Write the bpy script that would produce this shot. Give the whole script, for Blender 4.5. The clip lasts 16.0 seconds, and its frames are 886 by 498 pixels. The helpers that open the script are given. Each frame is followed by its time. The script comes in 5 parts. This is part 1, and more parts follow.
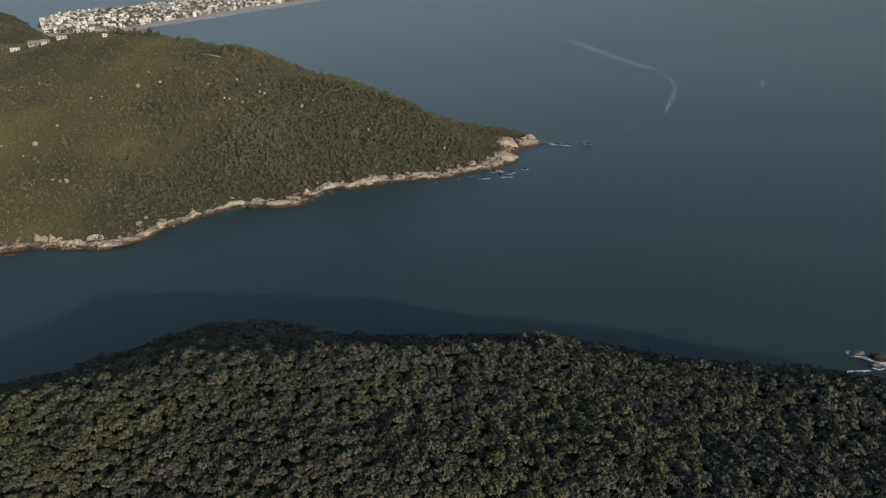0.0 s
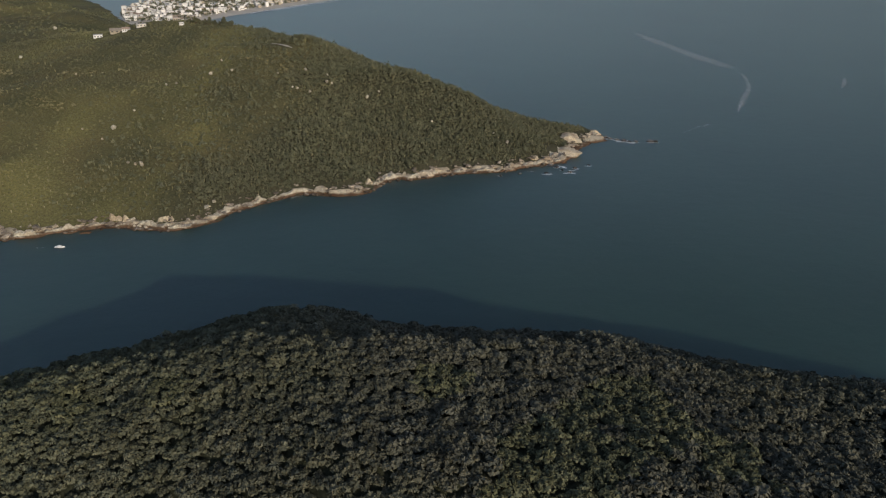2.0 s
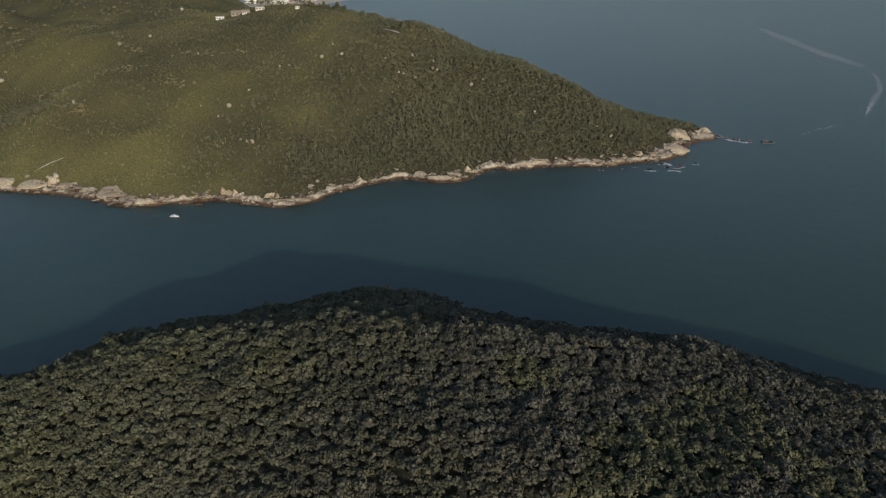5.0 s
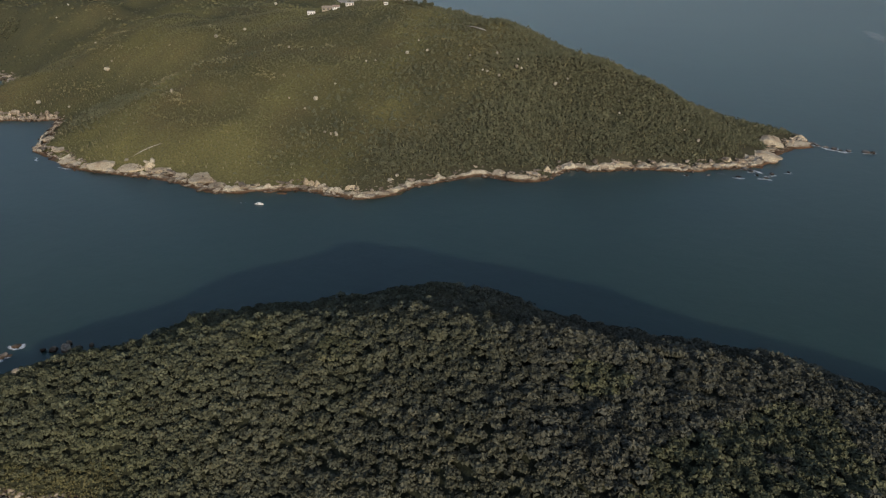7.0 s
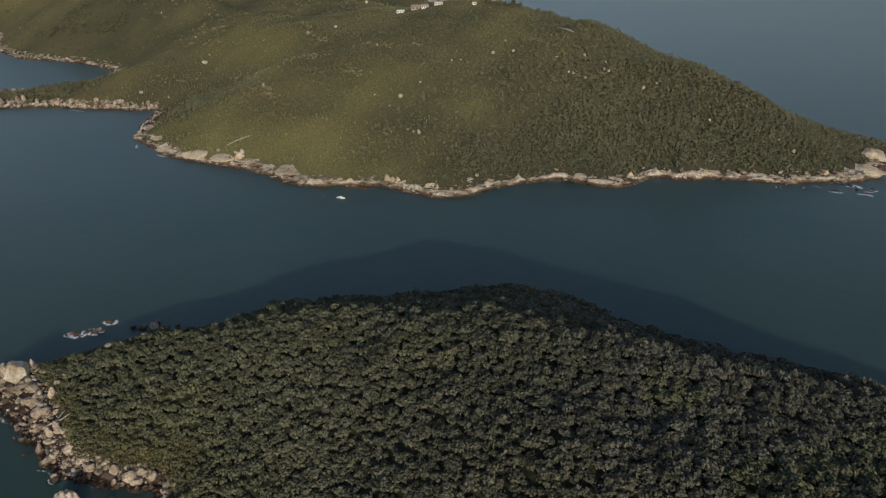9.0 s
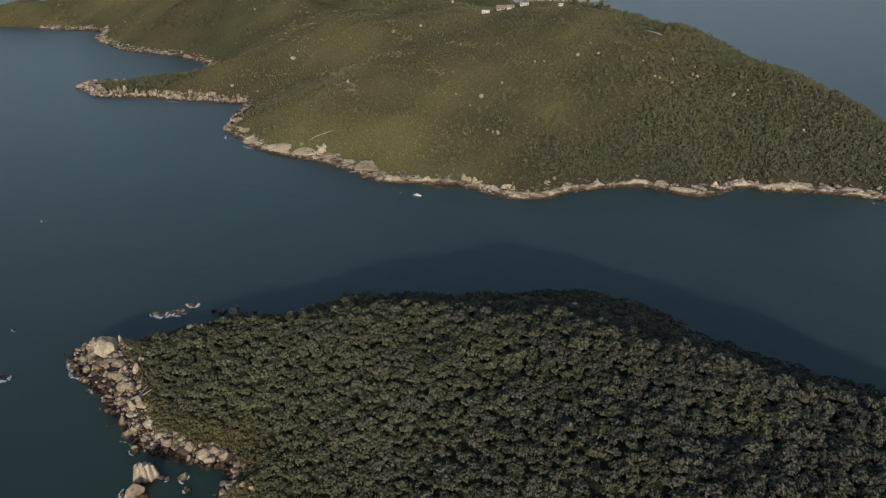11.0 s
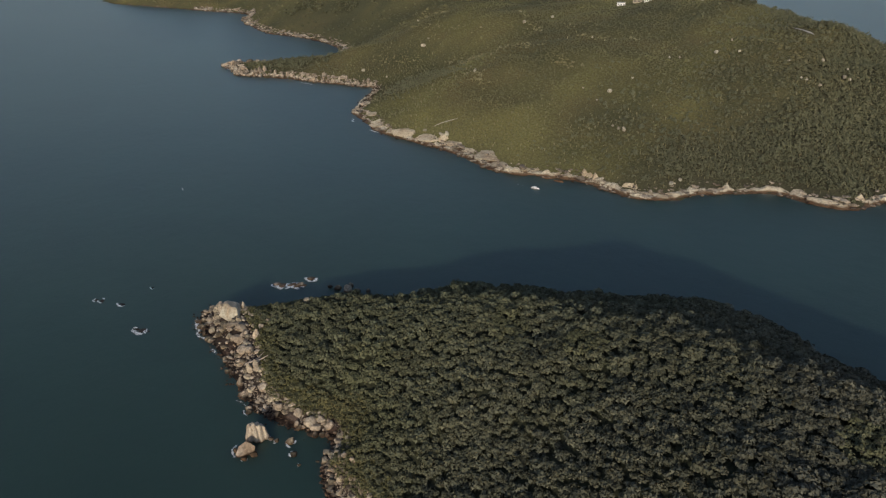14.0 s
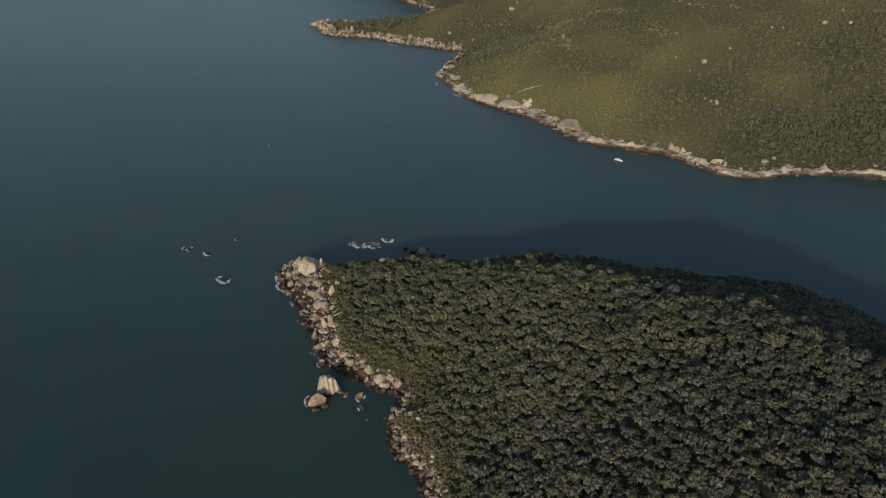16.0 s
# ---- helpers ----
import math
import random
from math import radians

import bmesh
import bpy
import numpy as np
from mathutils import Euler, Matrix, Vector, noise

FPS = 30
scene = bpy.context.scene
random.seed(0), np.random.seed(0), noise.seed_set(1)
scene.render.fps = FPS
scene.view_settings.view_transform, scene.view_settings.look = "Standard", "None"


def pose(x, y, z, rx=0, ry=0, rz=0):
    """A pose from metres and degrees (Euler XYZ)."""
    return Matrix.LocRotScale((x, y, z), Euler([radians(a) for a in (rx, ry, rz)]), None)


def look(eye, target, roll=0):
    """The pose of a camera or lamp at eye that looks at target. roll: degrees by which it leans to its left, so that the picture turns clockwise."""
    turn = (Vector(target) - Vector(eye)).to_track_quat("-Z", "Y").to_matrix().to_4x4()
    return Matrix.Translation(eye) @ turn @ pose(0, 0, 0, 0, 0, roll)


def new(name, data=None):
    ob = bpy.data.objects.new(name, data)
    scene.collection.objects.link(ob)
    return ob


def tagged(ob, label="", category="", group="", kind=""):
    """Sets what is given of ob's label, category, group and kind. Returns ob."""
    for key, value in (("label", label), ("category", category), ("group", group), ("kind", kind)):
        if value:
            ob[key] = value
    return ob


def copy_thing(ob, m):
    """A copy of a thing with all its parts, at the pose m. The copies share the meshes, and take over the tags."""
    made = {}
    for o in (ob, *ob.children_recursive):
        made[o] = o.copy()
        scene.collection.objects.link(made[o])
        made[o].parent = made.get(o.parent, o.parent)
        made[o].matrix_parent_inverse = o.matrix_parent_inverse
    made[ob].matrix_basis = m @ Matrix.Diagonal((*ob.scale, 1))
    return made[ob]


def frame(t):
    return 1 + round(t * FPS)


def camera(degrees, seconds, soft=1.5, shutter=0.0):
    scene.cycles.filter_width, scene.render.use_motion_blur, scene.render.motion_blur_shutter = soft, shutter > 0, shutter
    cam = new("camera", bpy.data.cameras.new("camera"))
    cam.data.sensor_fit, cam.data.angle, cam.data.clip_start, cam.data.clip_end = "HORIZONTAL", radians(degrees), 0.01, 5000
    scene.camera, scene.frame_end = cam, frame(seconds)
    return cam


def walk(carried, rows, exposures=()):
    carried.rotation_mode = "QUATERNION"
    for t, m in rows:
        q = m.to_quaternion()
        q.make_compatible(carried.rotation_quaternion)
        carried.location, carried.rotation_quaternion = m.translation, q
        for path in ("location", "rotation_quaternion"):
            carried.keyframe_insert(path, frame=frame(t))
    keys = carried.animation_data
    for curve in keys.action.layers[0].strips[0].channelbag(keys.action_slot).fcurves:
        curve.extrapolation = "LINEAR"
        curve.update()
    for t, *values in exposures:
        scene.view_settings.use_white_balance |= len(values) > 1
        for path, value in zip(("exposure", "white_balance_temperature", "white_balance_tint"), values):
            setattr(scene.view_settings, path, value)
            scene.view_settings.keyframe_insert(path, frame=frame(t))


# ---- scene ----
from math import atan2, cos, degrees, hypot, pi, sin, tan

cam = camera(64.37, 16.0, soft=1.27)
EYE = (0.0, 0.0, 120.0)
# seconds, yaw to the left, pitch, roll of the hovering camera
PATH = [
    (0.0, -0.00, -24.18, -0.06),
    (0.5, 1.27, -24.31, -0.04),
    (1.0, 2.55, -24.46, -0.03),
    (1.5, 3.84, -24.59, -0.01),
    (2.0, 5.22, -24.73, 0.03),
    (2.5, 6.64, -24.87, 0.04),
    (3.0, 8.00, -25.00, 0.06),
    (3.5, 9.30, -25.18, 0.07),
    (4.0, 10.61, -25.35, 0.11),
    (6.5, 18.78, -25.83, 0.06),
    (7.0, 20.42, -25.83, 0.05),
    (7.5, 21.93, -25.82, 0.03),
    (8.0, 23.76, -25.83, 0.03),
    (8.5, 25.53, -25.82, 0.02),
    (9.0, 27.28, -25.83, -0.01),
    (11.5, 35.54, -25.81, 0.00),
    (12.0, 37.22, -25.81, -0.01),
    (12.5, 38.95, -25.81, -0.03),
    (13.0, 40.72, -25.81, -0.03),
    (13.5, 42.45, -25.96, 0.00),
    (14.0, 44.14, -26.56, -0.02),
    (14.5, 45.82, -27.30, -0.02),
    (15.0, 47.53, -28.02, -0.07),
    (15.5, 49.34, -28.65, -0.09),
    (16.0, 51.09, -29.29, -0.08),
]
walk(cam, [(t, pose(*EYE, 90 + pitch, 0, yaw) @ pose(0, 0, 0, 0, 0, roll)) for t, yaw, pitch, roll in PATH])

# ---- sky and sun ----
SUN_HEIGHT, SUN_TRAVEL = 16.8, 37.0   # degrees above the sea; light travels this far left of north
world = bpy.data.worlds.new("world")
scene.world = world
world.use_nodes = True
wn = world.node_tree.nodes
sky = wn.new("ShaderNodeTexSky")
sky.sky_type, sky.sun_disc = "NISHITA", False
sky.sun_elevation, sky.sun_rotation = radians(SUN_HEIGHT), radians(180 - SUN_TRAVEL)
sky.air_density, sky.dust_density, sky.ozone_density = 1.0, 1.0, 2.0
haze = wn.new("ShaderNodeMix")   # a slight grey-violet haze over the whole sky
haze.data_type, haze.blend_type = "RGBA", "MULTIPLY"
haze.inputs[0].default_value, haze.inputs[7].default_value = 1.0, (1.13, 0.99, 0.955, 1)
world.node_tree.links.new(sky.outputs[0], haze.inputs[6])
world.node_tree.links.new(haze.outputs[2], wn["Background"].inputs["Color"])
wn["Background"].inputs["Strength"].default_value = 0.126
sun = new("sun", bpy.data.lights.new("sun", "SUN"))
sun.data.energy, sun.data.angle, sun.data.color = 2.75, radians(0.6), (1.0, 0.89, 0.74)
travel = Vector((-sin(radians(SUN_TRAVEL)), cos(radians(SUN_TRAVEL)), -tan(radians(SUN_HEIGHT))))
sun.matrix_world = look((300, -300, 400), Vector((300, -300, 400)) + travel)
scene.view_settings.exposure = 0.0


# ---- materials ----
def material(name, rough=0.8, spec=0.3):
    m = bpy.data.materials.new(name)
    m.use_nodes = True
    b = m.node_tree.nodes["Principled BSDF"]
    b.inputs["Roughness"].default_value = rough
    b.inputs["Specular IOR Level"].default_value = spec
    return m, m.node_tree.nodes, m.node_tree.links, b


def noise_node(nodes, links, scale, detail=4.0, rough=0.6, coords=None, distortion=0.0):
    n = nodes.new("ShaderNodeTexNoise")
    n.inputs["Scale"].default_value = scale
    n.inputs["Detail"].default_value = detail
    n.inputs["Roughness"].default_value = rough
    n.inputs["Distortion"].default_value = distortion
    if coords:
        links.new(coords, n.inputs["Vector"])
    return n


def ramp_node(nodes, links, value, stops):
    r = nodes.new("ShaderNodeValToRGB")
    while len(r.color_ramp.elements) < len(stops):
        r.color_ramp.elements.new(0.5)
    for e, (p, c) in zip(r.color_ramp.elements, stops):
        e.position, e.color = p, (*c, 1)
    links.new(value, r.inputs["Fac"])
    return r


def mix_node(nodes, links, fac, a, b, kind="MIX"):
    m = nodes.new("ShaderNodeMix")
    m.data_type, m.blend_type = "RGBA", kind
    for socket, v in ((m.inputs[0], fac), (m.inputs[6], a), (m.inputs[7], b)):
        if isinstance(v, (int, float)):
            socket.default_value = v
        elif isinstance(v, tuple):
            socket.default_value = (*v, 1)
        else:
            links.new(v, socket)
    return m.outputs[2]


def math_node(nodes, links, op, a, b=0.0):
    m = nodes.new("ShaderNodeMath")
    m.operation = op
    for socket, v in ((m.inputs[0], a), (m.inputs[1], b)):
        if isinstance(v, (int, float)):
            socket.default_value = v
        else:
            links.new(v, socket)
    return m.outputs[0]


def bump_node(nodes, links, height, bsdf, strength, distance):
    b = nodes.new("ShaderNodeBump")
    b.inputs["Strength"].default_value, b.inputs["Distance"].default_value = strength, distance
    links.new(height, b.inputs["Height"])
    links.new(b.outputs[0], bsdf.inputs["Normal"])


def world_place(nodes):
    return nodes.new("ShaderNodeNewGeometry").outputs["Position"]


def sea_material():
    """Turbid water: light scatters some metres below the surface, so that shadows on it have soft edges."""
    m, n, l, b = material("sea_water", 0.33, 0.5)
    b.inputs["IOR"].default_value = 1.33
    p = world_place(n)
    big, drift = noise_node(n, l, 0.0035, 3, 0.55, p), noise_node(n, l, 0.011, 4, 0.6, p, 1.5)
    c = ramp_node(n, l, big.outputs["Fac"], [(0.3, (0.023, 0.05, 0.044)), (0.5, (0.028, 0.06, 0.051)), (0.72, (0.034, 0.065, 0.053))])
    d = ramp_node(n, l, drift.outputs["Fac"], [(0.35, (0.93, 0.94, 0.95)), (0.65, (1.06, 1.05, 1.04))])
    l.new(mix_node(n, l, 1.0, c.outputs[0], d.outputs[0], "MULTIPLY"), b.inputs["Base Color"])
    b.inputs["Subsurface Weight"].default_value = 1.0
    b.inputs["Subsurface Radius"].default_value = (0.7, 1.0, 1.0)
    b.inputs["Subsurface Scale"].default_value = 9.0
    swell, chop, ripple = noise_node(n, l, 0.12, 3, 0.6, p), noise_node(n, l, 0.9, 4, 0.65, p), noise_node(n, l, 3.5, 3, 0.6, p)
    h = math_node(n, l, "ADD", math_node(n, l, "MULTIPLY", swell.outputs["Fac"], 0.5), math_node(n, l, "MULTIPLY", chop.outputs["Fac"], 0.16))
    h = math_node(n, l, "ADD", h, math_node(n, l, "MULTIPLY", ripple.outputs["Fac"], 0.05))
    bump_node(n, l, h, b, 0.4, 0.5)
    return m


def leaf_material(name, dark, mid, light, patch, dull=(1, 1, 1), west=None, flicker=0.3):
    """Leaves: one tint a tree, patches of another hue over the slope, and a change from leaf to leaf."""
    m, n, l, b = material(name, 0.6, 0.1)
    a = n.new("ShaderNodeAttribute")
    a.attribute_name = "tint"
    base = ramp_node(n, l, a.outputs["Fac"], [(0.0, dark), (0.5, mid), (1.0, light)])
    p = world_place(n)
    wide = noise_node(n, l, 0.022, 3, 0.6, p)
    w = ramp_node(n, l, wide.outputs["Fac"], [(0.5, (0, 0, 0)), (0.66, (1, 1, 1))])
    c = mix_node(n, l, math_node(n, l, "MULTIPLY", w.outputs[0], 0.6), base.outputs[0], patch)
    # another mix of plants in broad drifts, and towards the western shore
    broad = noise_node(n, l, 0.011, 4, 0.6, p)
    q = ramp_node(n, l, broad.outputs["Fac"], [(0.4, (1, 1, 1)), (0.62, dull)])
    c = mix_node(n, l, 1.0, c, q.outputs[0], "MULTIPLY")
    if west:
        sep = n.new("ShaderNodeSeparateXYZ")
        l.new(p, sep.inputs[0])
        far = math_node(n, l, "ADD", math_node(n, l, "MULTIPLY", sep.outputs["X"], -1 / 170), math_node(n, l, "MULTIPLY", wide.outputs["Fac"], 0.5))
        q = ramp_node(n, l, far, [(0.38, (1, 1, 1)), (1.0, west)])
        c = mix_node(n, l, 1.0, c, q.outputs[0], "MULTIPLY")
    isl = n.new("ShaderNodeNewGeometry").outputs["Random Per Island"]
    v = math_node(n, l, "ADD", math_node(n, l, "MULTIPLY", isl, flicker), 1.01 - 0.5 * flicker)
    c = mix_node(n, l, 1.0, c, v, "MULTIPLY")
    l.new(c, b.inputs["Base Color"])
    b.inputs["Transmission Weight"].default_value = 0.0
    return m


def rock_material(name, dark, light, joined=False, spread=0.85, tide=0.75, weed=(0.27, 0.22, 0.19)):
    m, n, l, b = material(name, 0.85, 0.25)
    p = world_place(n)
    fine, wide = noise_node(n, l, 1.3, 6, 0.65, p, 0.4), noise_node(n, l, 0.16, 3, 0.6, p)
    c = ramp_node(n, l, fine.outputs["Fac"], [(0.28, dark), (0.62, light)]).outputs[0]
    chance = n.new("ShaderNodeNewGeometry").outputs["Random Per Island"] if joined else n.new("ShaderNodeObjectInfo").outputs["Random"]
    tone = math_node(n, l, "ADD", math_node(n, l, "MULTIPLY", chance, spread), 1.05 - 0.85 * spread)
    c = mix_node(n, l, 1.0, c, tone, "MULTIPLY")
    stain = ramp_node(n, l, wide.outputs["Fac"], [(0.48, (1, 1, 1)), (0.7, (0.55, 0.47, 0.41))])
    c = mix_node(n, l, 0.8, c, stain.outputs[0], "MULTIPLY")
    crack = n.new("ShaderNodeTexVoronoi")
    crack.feature = "DISTANCE_TO_EDGE"
    crack.inputs["Scale"].default_value = 0.3
    warp = mix_node(n, l, 0.25, p, noise_node(n, l, 0.5, 3, 0.6, p).outputs["Color"], "ADD")
    l.new(warp, crack.inputs["Vector"])
    cr = ramp_node(n, l, crack.outputs["Distance"], [(0.01, (0.35, 0.28, 0.24)), (0.07, (1, 1, 1))])
    c = mix_node(n, l, 0.25, c, cr.outputs[0], "MULTIPLY")
    # dark wet band of weed just above the water
    sep = n.new("ShaderNodeSeparateXYZ")
    l.new(p, sep.inputs[0])
    wet = math_node(n, l, "ADD", sep.outputs["Z"], math_node(n, l, "MULTIPLY", wide.outputs["Fac"], -1.8))
    w = ramp_node(n, l, math_node(n, l, "ADD", wet, tide), [(0.25, weed), (0.85, (1, 1, 1))])
    c = mix_node(n, l, 1.0, c, w.outputs[0], "MULTIPLY")
    l.new(c, b.inputs["Base Color"])
    bump_node(n, l, fine.outputs["Fac"], b, 0.7, 0.25)
    return m


def ground_material(name, stops, scale=0.05, tree_shade=None):
    m, n, l, b = material(name, 0.95, 0.1)
    p = world_place(n)
    wide, fine = noise_node(n, l, scale, 5, 0.6, p), noise_node(n, l, 1.1, 5, 0.7, p)
    c = ramp_node(n, l, wide.outputs["Fac"], stops).outputs[0]
    if tree_shade:   # greener in rich drifts, and in streaks painted as sunlit spurs
        g = n.new("ShaderNodeAttribute")
        g.attribute_name = "slope_tone"
        c = mix_node(n, l, g.outputs["Fac"], c, (0.2, 0.186, 0.078))
        # darker drifts, and gullies with their shade put into the colour
        g = n.new("ShaderNodeAttribute")
        g.attribute_name = "bare"
        c = mix_node(n, l, g.outputs["Fac"], c, (0.08, 0.082, 0.048))
    if tree_shade:   # ground darkened where trees grow, for the shade between them
        a = n.new("ShaderNodeAttribute")
        a.attribute_name = "tint"
        c = mix_node(n, l, a.outputs["Fac"], c, tree_shade)
    f = ramp_node(n, l, fine.outputs["Fac"], [(0.3, (0.45, 0.45, 0.45)), (0.7, (1.25, 1.25, 1.2))])
    c = mix_node(n, l, 1.0, c, f.outputs[0], "MULTIPLY")
    l.new(c, b.inputs["Base Color"])
    bump_node(n, l, fine.outputs["Fac"], b, 0.6, 0.5)
    return m


SEA = sea_material()
CANOPY = leaf_material("canopy_leaves", (0.073, 0.075, 0.054), (0.098, 0.1, 0.071), (0.128, 0.13, 0.095), (0.104, 0.108, 0.069), (0.88, 0.87, 0.9), (1.17, 1.22, 1.0))
SCRUB = leaf_material("scrub_leaves", (0.088, 0.089, 0.05), (0.126, 0.12, 0.06), (0.16, 0.154, 0.069), (0.162, 0.144, 0.068), (0.74, 0.78, 0.82), flicker=0.08)
WOODS = leaf_material("wood_leaves", (0.094, 0.1, 0.062), (0.136, 0.14, 0.084), (0.176, 0.174, 0.106), (0.148, 0.142, 0.08), (0.9, 0.92, 0.97), flicker=0.06)
YELLOW_LEAVES = leaf_material("yellowish_leaves", (0.085, 0.09, 0.05), (0.11, 0.114, 0.064), (0.136, 0.14, 0.082), (0.118, 0.12, 0.062))
# thicket green, lowered further for the shade of slopes facing away
THICKET = leaf_material("shaded_thicket_leaves", (0.07, 0.075, 0.048), (0.1, 0.104, 0.063), (0.135, 0.137, 0.082), (0.11, 0.105, 0.06))
DRY_LEAVES = leaf_material("dry_leaves", (0.135, 0.128, 0.07), (0.19, 0.176, 0.1), (0.27, 0.25, 0.155), (0.18, 0.16, 0.075))
# inner domes of the crowns, with the shade among leaves put into the colour
CORE = ground_material("crown_shade", [(0.3, (0.046, 0.047, 0.032)), (0.7, (0.07, 0.068, 0.046))], 0.3)
ROCK = rock_material("shore_granite", (0.125, 0.104, 0.074), (0.47, 0.413, 0.3))
PALE_ROCK = rock_material("pale_granite", (0.28, 0.258, 0.2), (0.52, 0.487, 0.385), False, 0.3)
SHELF_ROCK = rock_material("shelf_granite", (0.19, 0.168, 0.122), (0.56, 0.512, 0.398), False, 0.0, 0.45, (0.26, 0.185, 0.145))
SLAB_ROCK = rock_material("slab_granite", (0.33, 0.282, 0.2), (0.61, 0.53, 0.385), False, 0.25, 0.55, (0.26, 0.185, 0.145))
COVE_ROCK = rock_material("cove_granite", (0.12, 0.108, 0.09), (0.42, 0.39, 0.335), False, 0.0, 0.3)
WARM_ROCK = rock_material("warm_granite", (0.15, 0.122, 0.09), (0.54, 0.465, 0.355), False, 0.6)
SEA_ROCK = rock_material("sea_granite", (0.2, 0.165, 0.125), (0.52, 0.45, 0.345), False, 0.1)
GREY_ROCK = rock_material("grey_rock", (0.07, 0.072, 0.07), (0.27, 0.27, 0.26))
# brown wet rock, its colour also darkened for the shade between boulders
WET_SHADE_ROCK = rock_material("brown_wet_shade_rock", (0.040, 0.030, 0.024), (0.12, 0.088, 0.068))
LOOSE_ROCK = rock_material("loose_granite", (0.11, 0.09, 0.067), (0.54, 0.465, 0.36), True)
UNDERGROWTH = ground_material("undergrowth", [(0.3, (0.034, 0.038, 0.024)), (0.7, (0.055, 0.058, 0.035))])
HILLSIDE = ground_material("hillside_scrub", [(0.3, (0.101, 0.104, 0.05)), (0.5, (0.132, 0.124, 0.06)), (0.7, (0.166, 0.138, 0.068))], 0.02, (0.08, 0.077, 0.048))


def plain_material(name, colour, rough=0.7, wear=0.25, scale=0.6):
    m, n, l, b = material(name, rough, 0.3)
    f = noise_node(n, l, scale, 5, 0.65, world_place(n))
    dirty = tuple(c * (1 - wear) for c in colour)
    l.new(ramp_node(n, l, f.outputs["Fac"], [(0.35, dirty), (0.65, colour)]).outputs[0], b.inputs["Base Color"])
    return m


def foam_material(name, low, high, scale, most=1.0):
    """Broken foam: white where the noise is high, open water between."""
    m, n, l, b = material(name, 0.9, 0.2)
    b.inputs["Base Color"].default_value = (0.75, 0.78, 0.78, 1)
    f = noise_node(n, l, scale, 6, 0.7, world_place(n), 0.6)
    a = n.new("ShaderNodeAttribute")
    a.attribute_name = "tint"
    v = math_node(n, l, "MULTIPLY", f.outputs["Fac"], a.outputs["Fac"])
    l.new(ramp_node(n, l, v, [(low, (0, 0, 0)), (high, (most, most, most))]).outputs[0], b.inputs["Alpha"])
    return m


FOAM = foam_material("foam", 0.48, 0.7, 1.0)
SPRAY = foam_material("spray", 0.38, 0.56, 1.5)
FAINT_FOAM = foam_material("faint_foam", 0.2, 0.68, 0.16, 0.27)
STREAK_FOAM = foam_material("streak_foam", 0.36, 0.6, 0.5, 0.6)
SAND = plain_material("beach_sand", (0.5, 0.46, 0.39), 0.95, 0.2, 0.05)
PALE_WALL = [plain_material("painted_wall_" + n, c, 0.8, 0.15, 0.4) for n, c in (("white", (0.76, 0.75, 0.72)), ("cream", (0.58, 0.55, 0.49)), ("grey", (0.34, 0.36, 0.37)), ("ochre", (0.38, 0.33, 0.25)))]
ROOFS = [plain_material("roof_" + n, c, 0.8, 0.3, 0.8) for n, c in (("tile", (0.4, 0.31, 0.25)), ("grey", (0.30, 0.29, 0.28)), ("white", (0.60, 0.58, 0.55)), ("brown", (0.33, 0.29, 0.235)))]
PANE = plain_material("window_glass", (0.04, 0.05, 0.06), 0.15, 0.1)
HULL = plain_material("white_gelcoat", (0.78, 0.78, 0.76), 0.3, 0.05, 2.0)
BARK = plain_material("bark", (0.11, 0.08, 0.055), 0.9, 0.4, 3.0)
DARK_PLASTIC = plain_material("black_plastic", (0.03, 0.03, 0.035), 0.5, 0.2)


# ---- the lie of the land: shorelines, heights ----
def smooth_line(pts, n, closed=True):
    """A Catmull-Rom line through the corner points, n pieces a side."""
    p = np.array(pts, float)
    k = len(p)
    out = []
    for i in range(k if closed else k - 1):
        a, b, c, d = (p[(i + j) % k] if closed else p[min(max(i + j, 0), k - 1)] for j in (-1, 0, 1, 2))
        for s in np.arange(n) / n:
            out.append(0.5 * (2 * b + (c - a) * s + (2 * a - 5 * b + 4 * c - d) * s * s + (3 * b - a - 3 * c + d) * s ** 3))
    return np.array(out)


def lattice(ix, iy, seed):
    h = np.sin(ix * 127.1 + iy * 311.7 + seed * 74.7) * 43758.5453
    return h - np.floor(h)


def noise2(x, y, size, seed=0):
    """Value noise from -1 to 1 with features of that size in metres."""
    u, v = np.asarray(x, float) / size, np.asarray(y, float) / size
    i, j = np.floor(u), np.floor(v)
    f, g = u - i, v - j
    f, g = f * f * (3 - 2 * f), g * g * (3 - 2 * g)
    a, b = lattice(i, j, seed), lattice(i + 1, j, seed)
    c, d = lattice(i, j + 1, seed), lattice(i + 1, j + 1, seed)
    return 2 * ((a * (1 - f) + b * f) * (1 - g) + (c * (1 - f) + d * f) * g) - 1


def cell2(x, y, size, seed=0):
    """Blocks of one random height each, from 0 to 1."""
    u, v = np.asarray(x, float) * 0.83 + np.asarray(y, float) * 0.56, np.asarray(y, float) * 0.83 - np.asarray(x, float) * 0.56
    u, v = u + 0.35 * size * noise2(x, y, size * 0.9, seed + 1), v + 0.35 * size * noise2(x, y, size * 0.9, seed + 2)
    return lattice(np.floor(u / size), np.floor(v / size), seed)


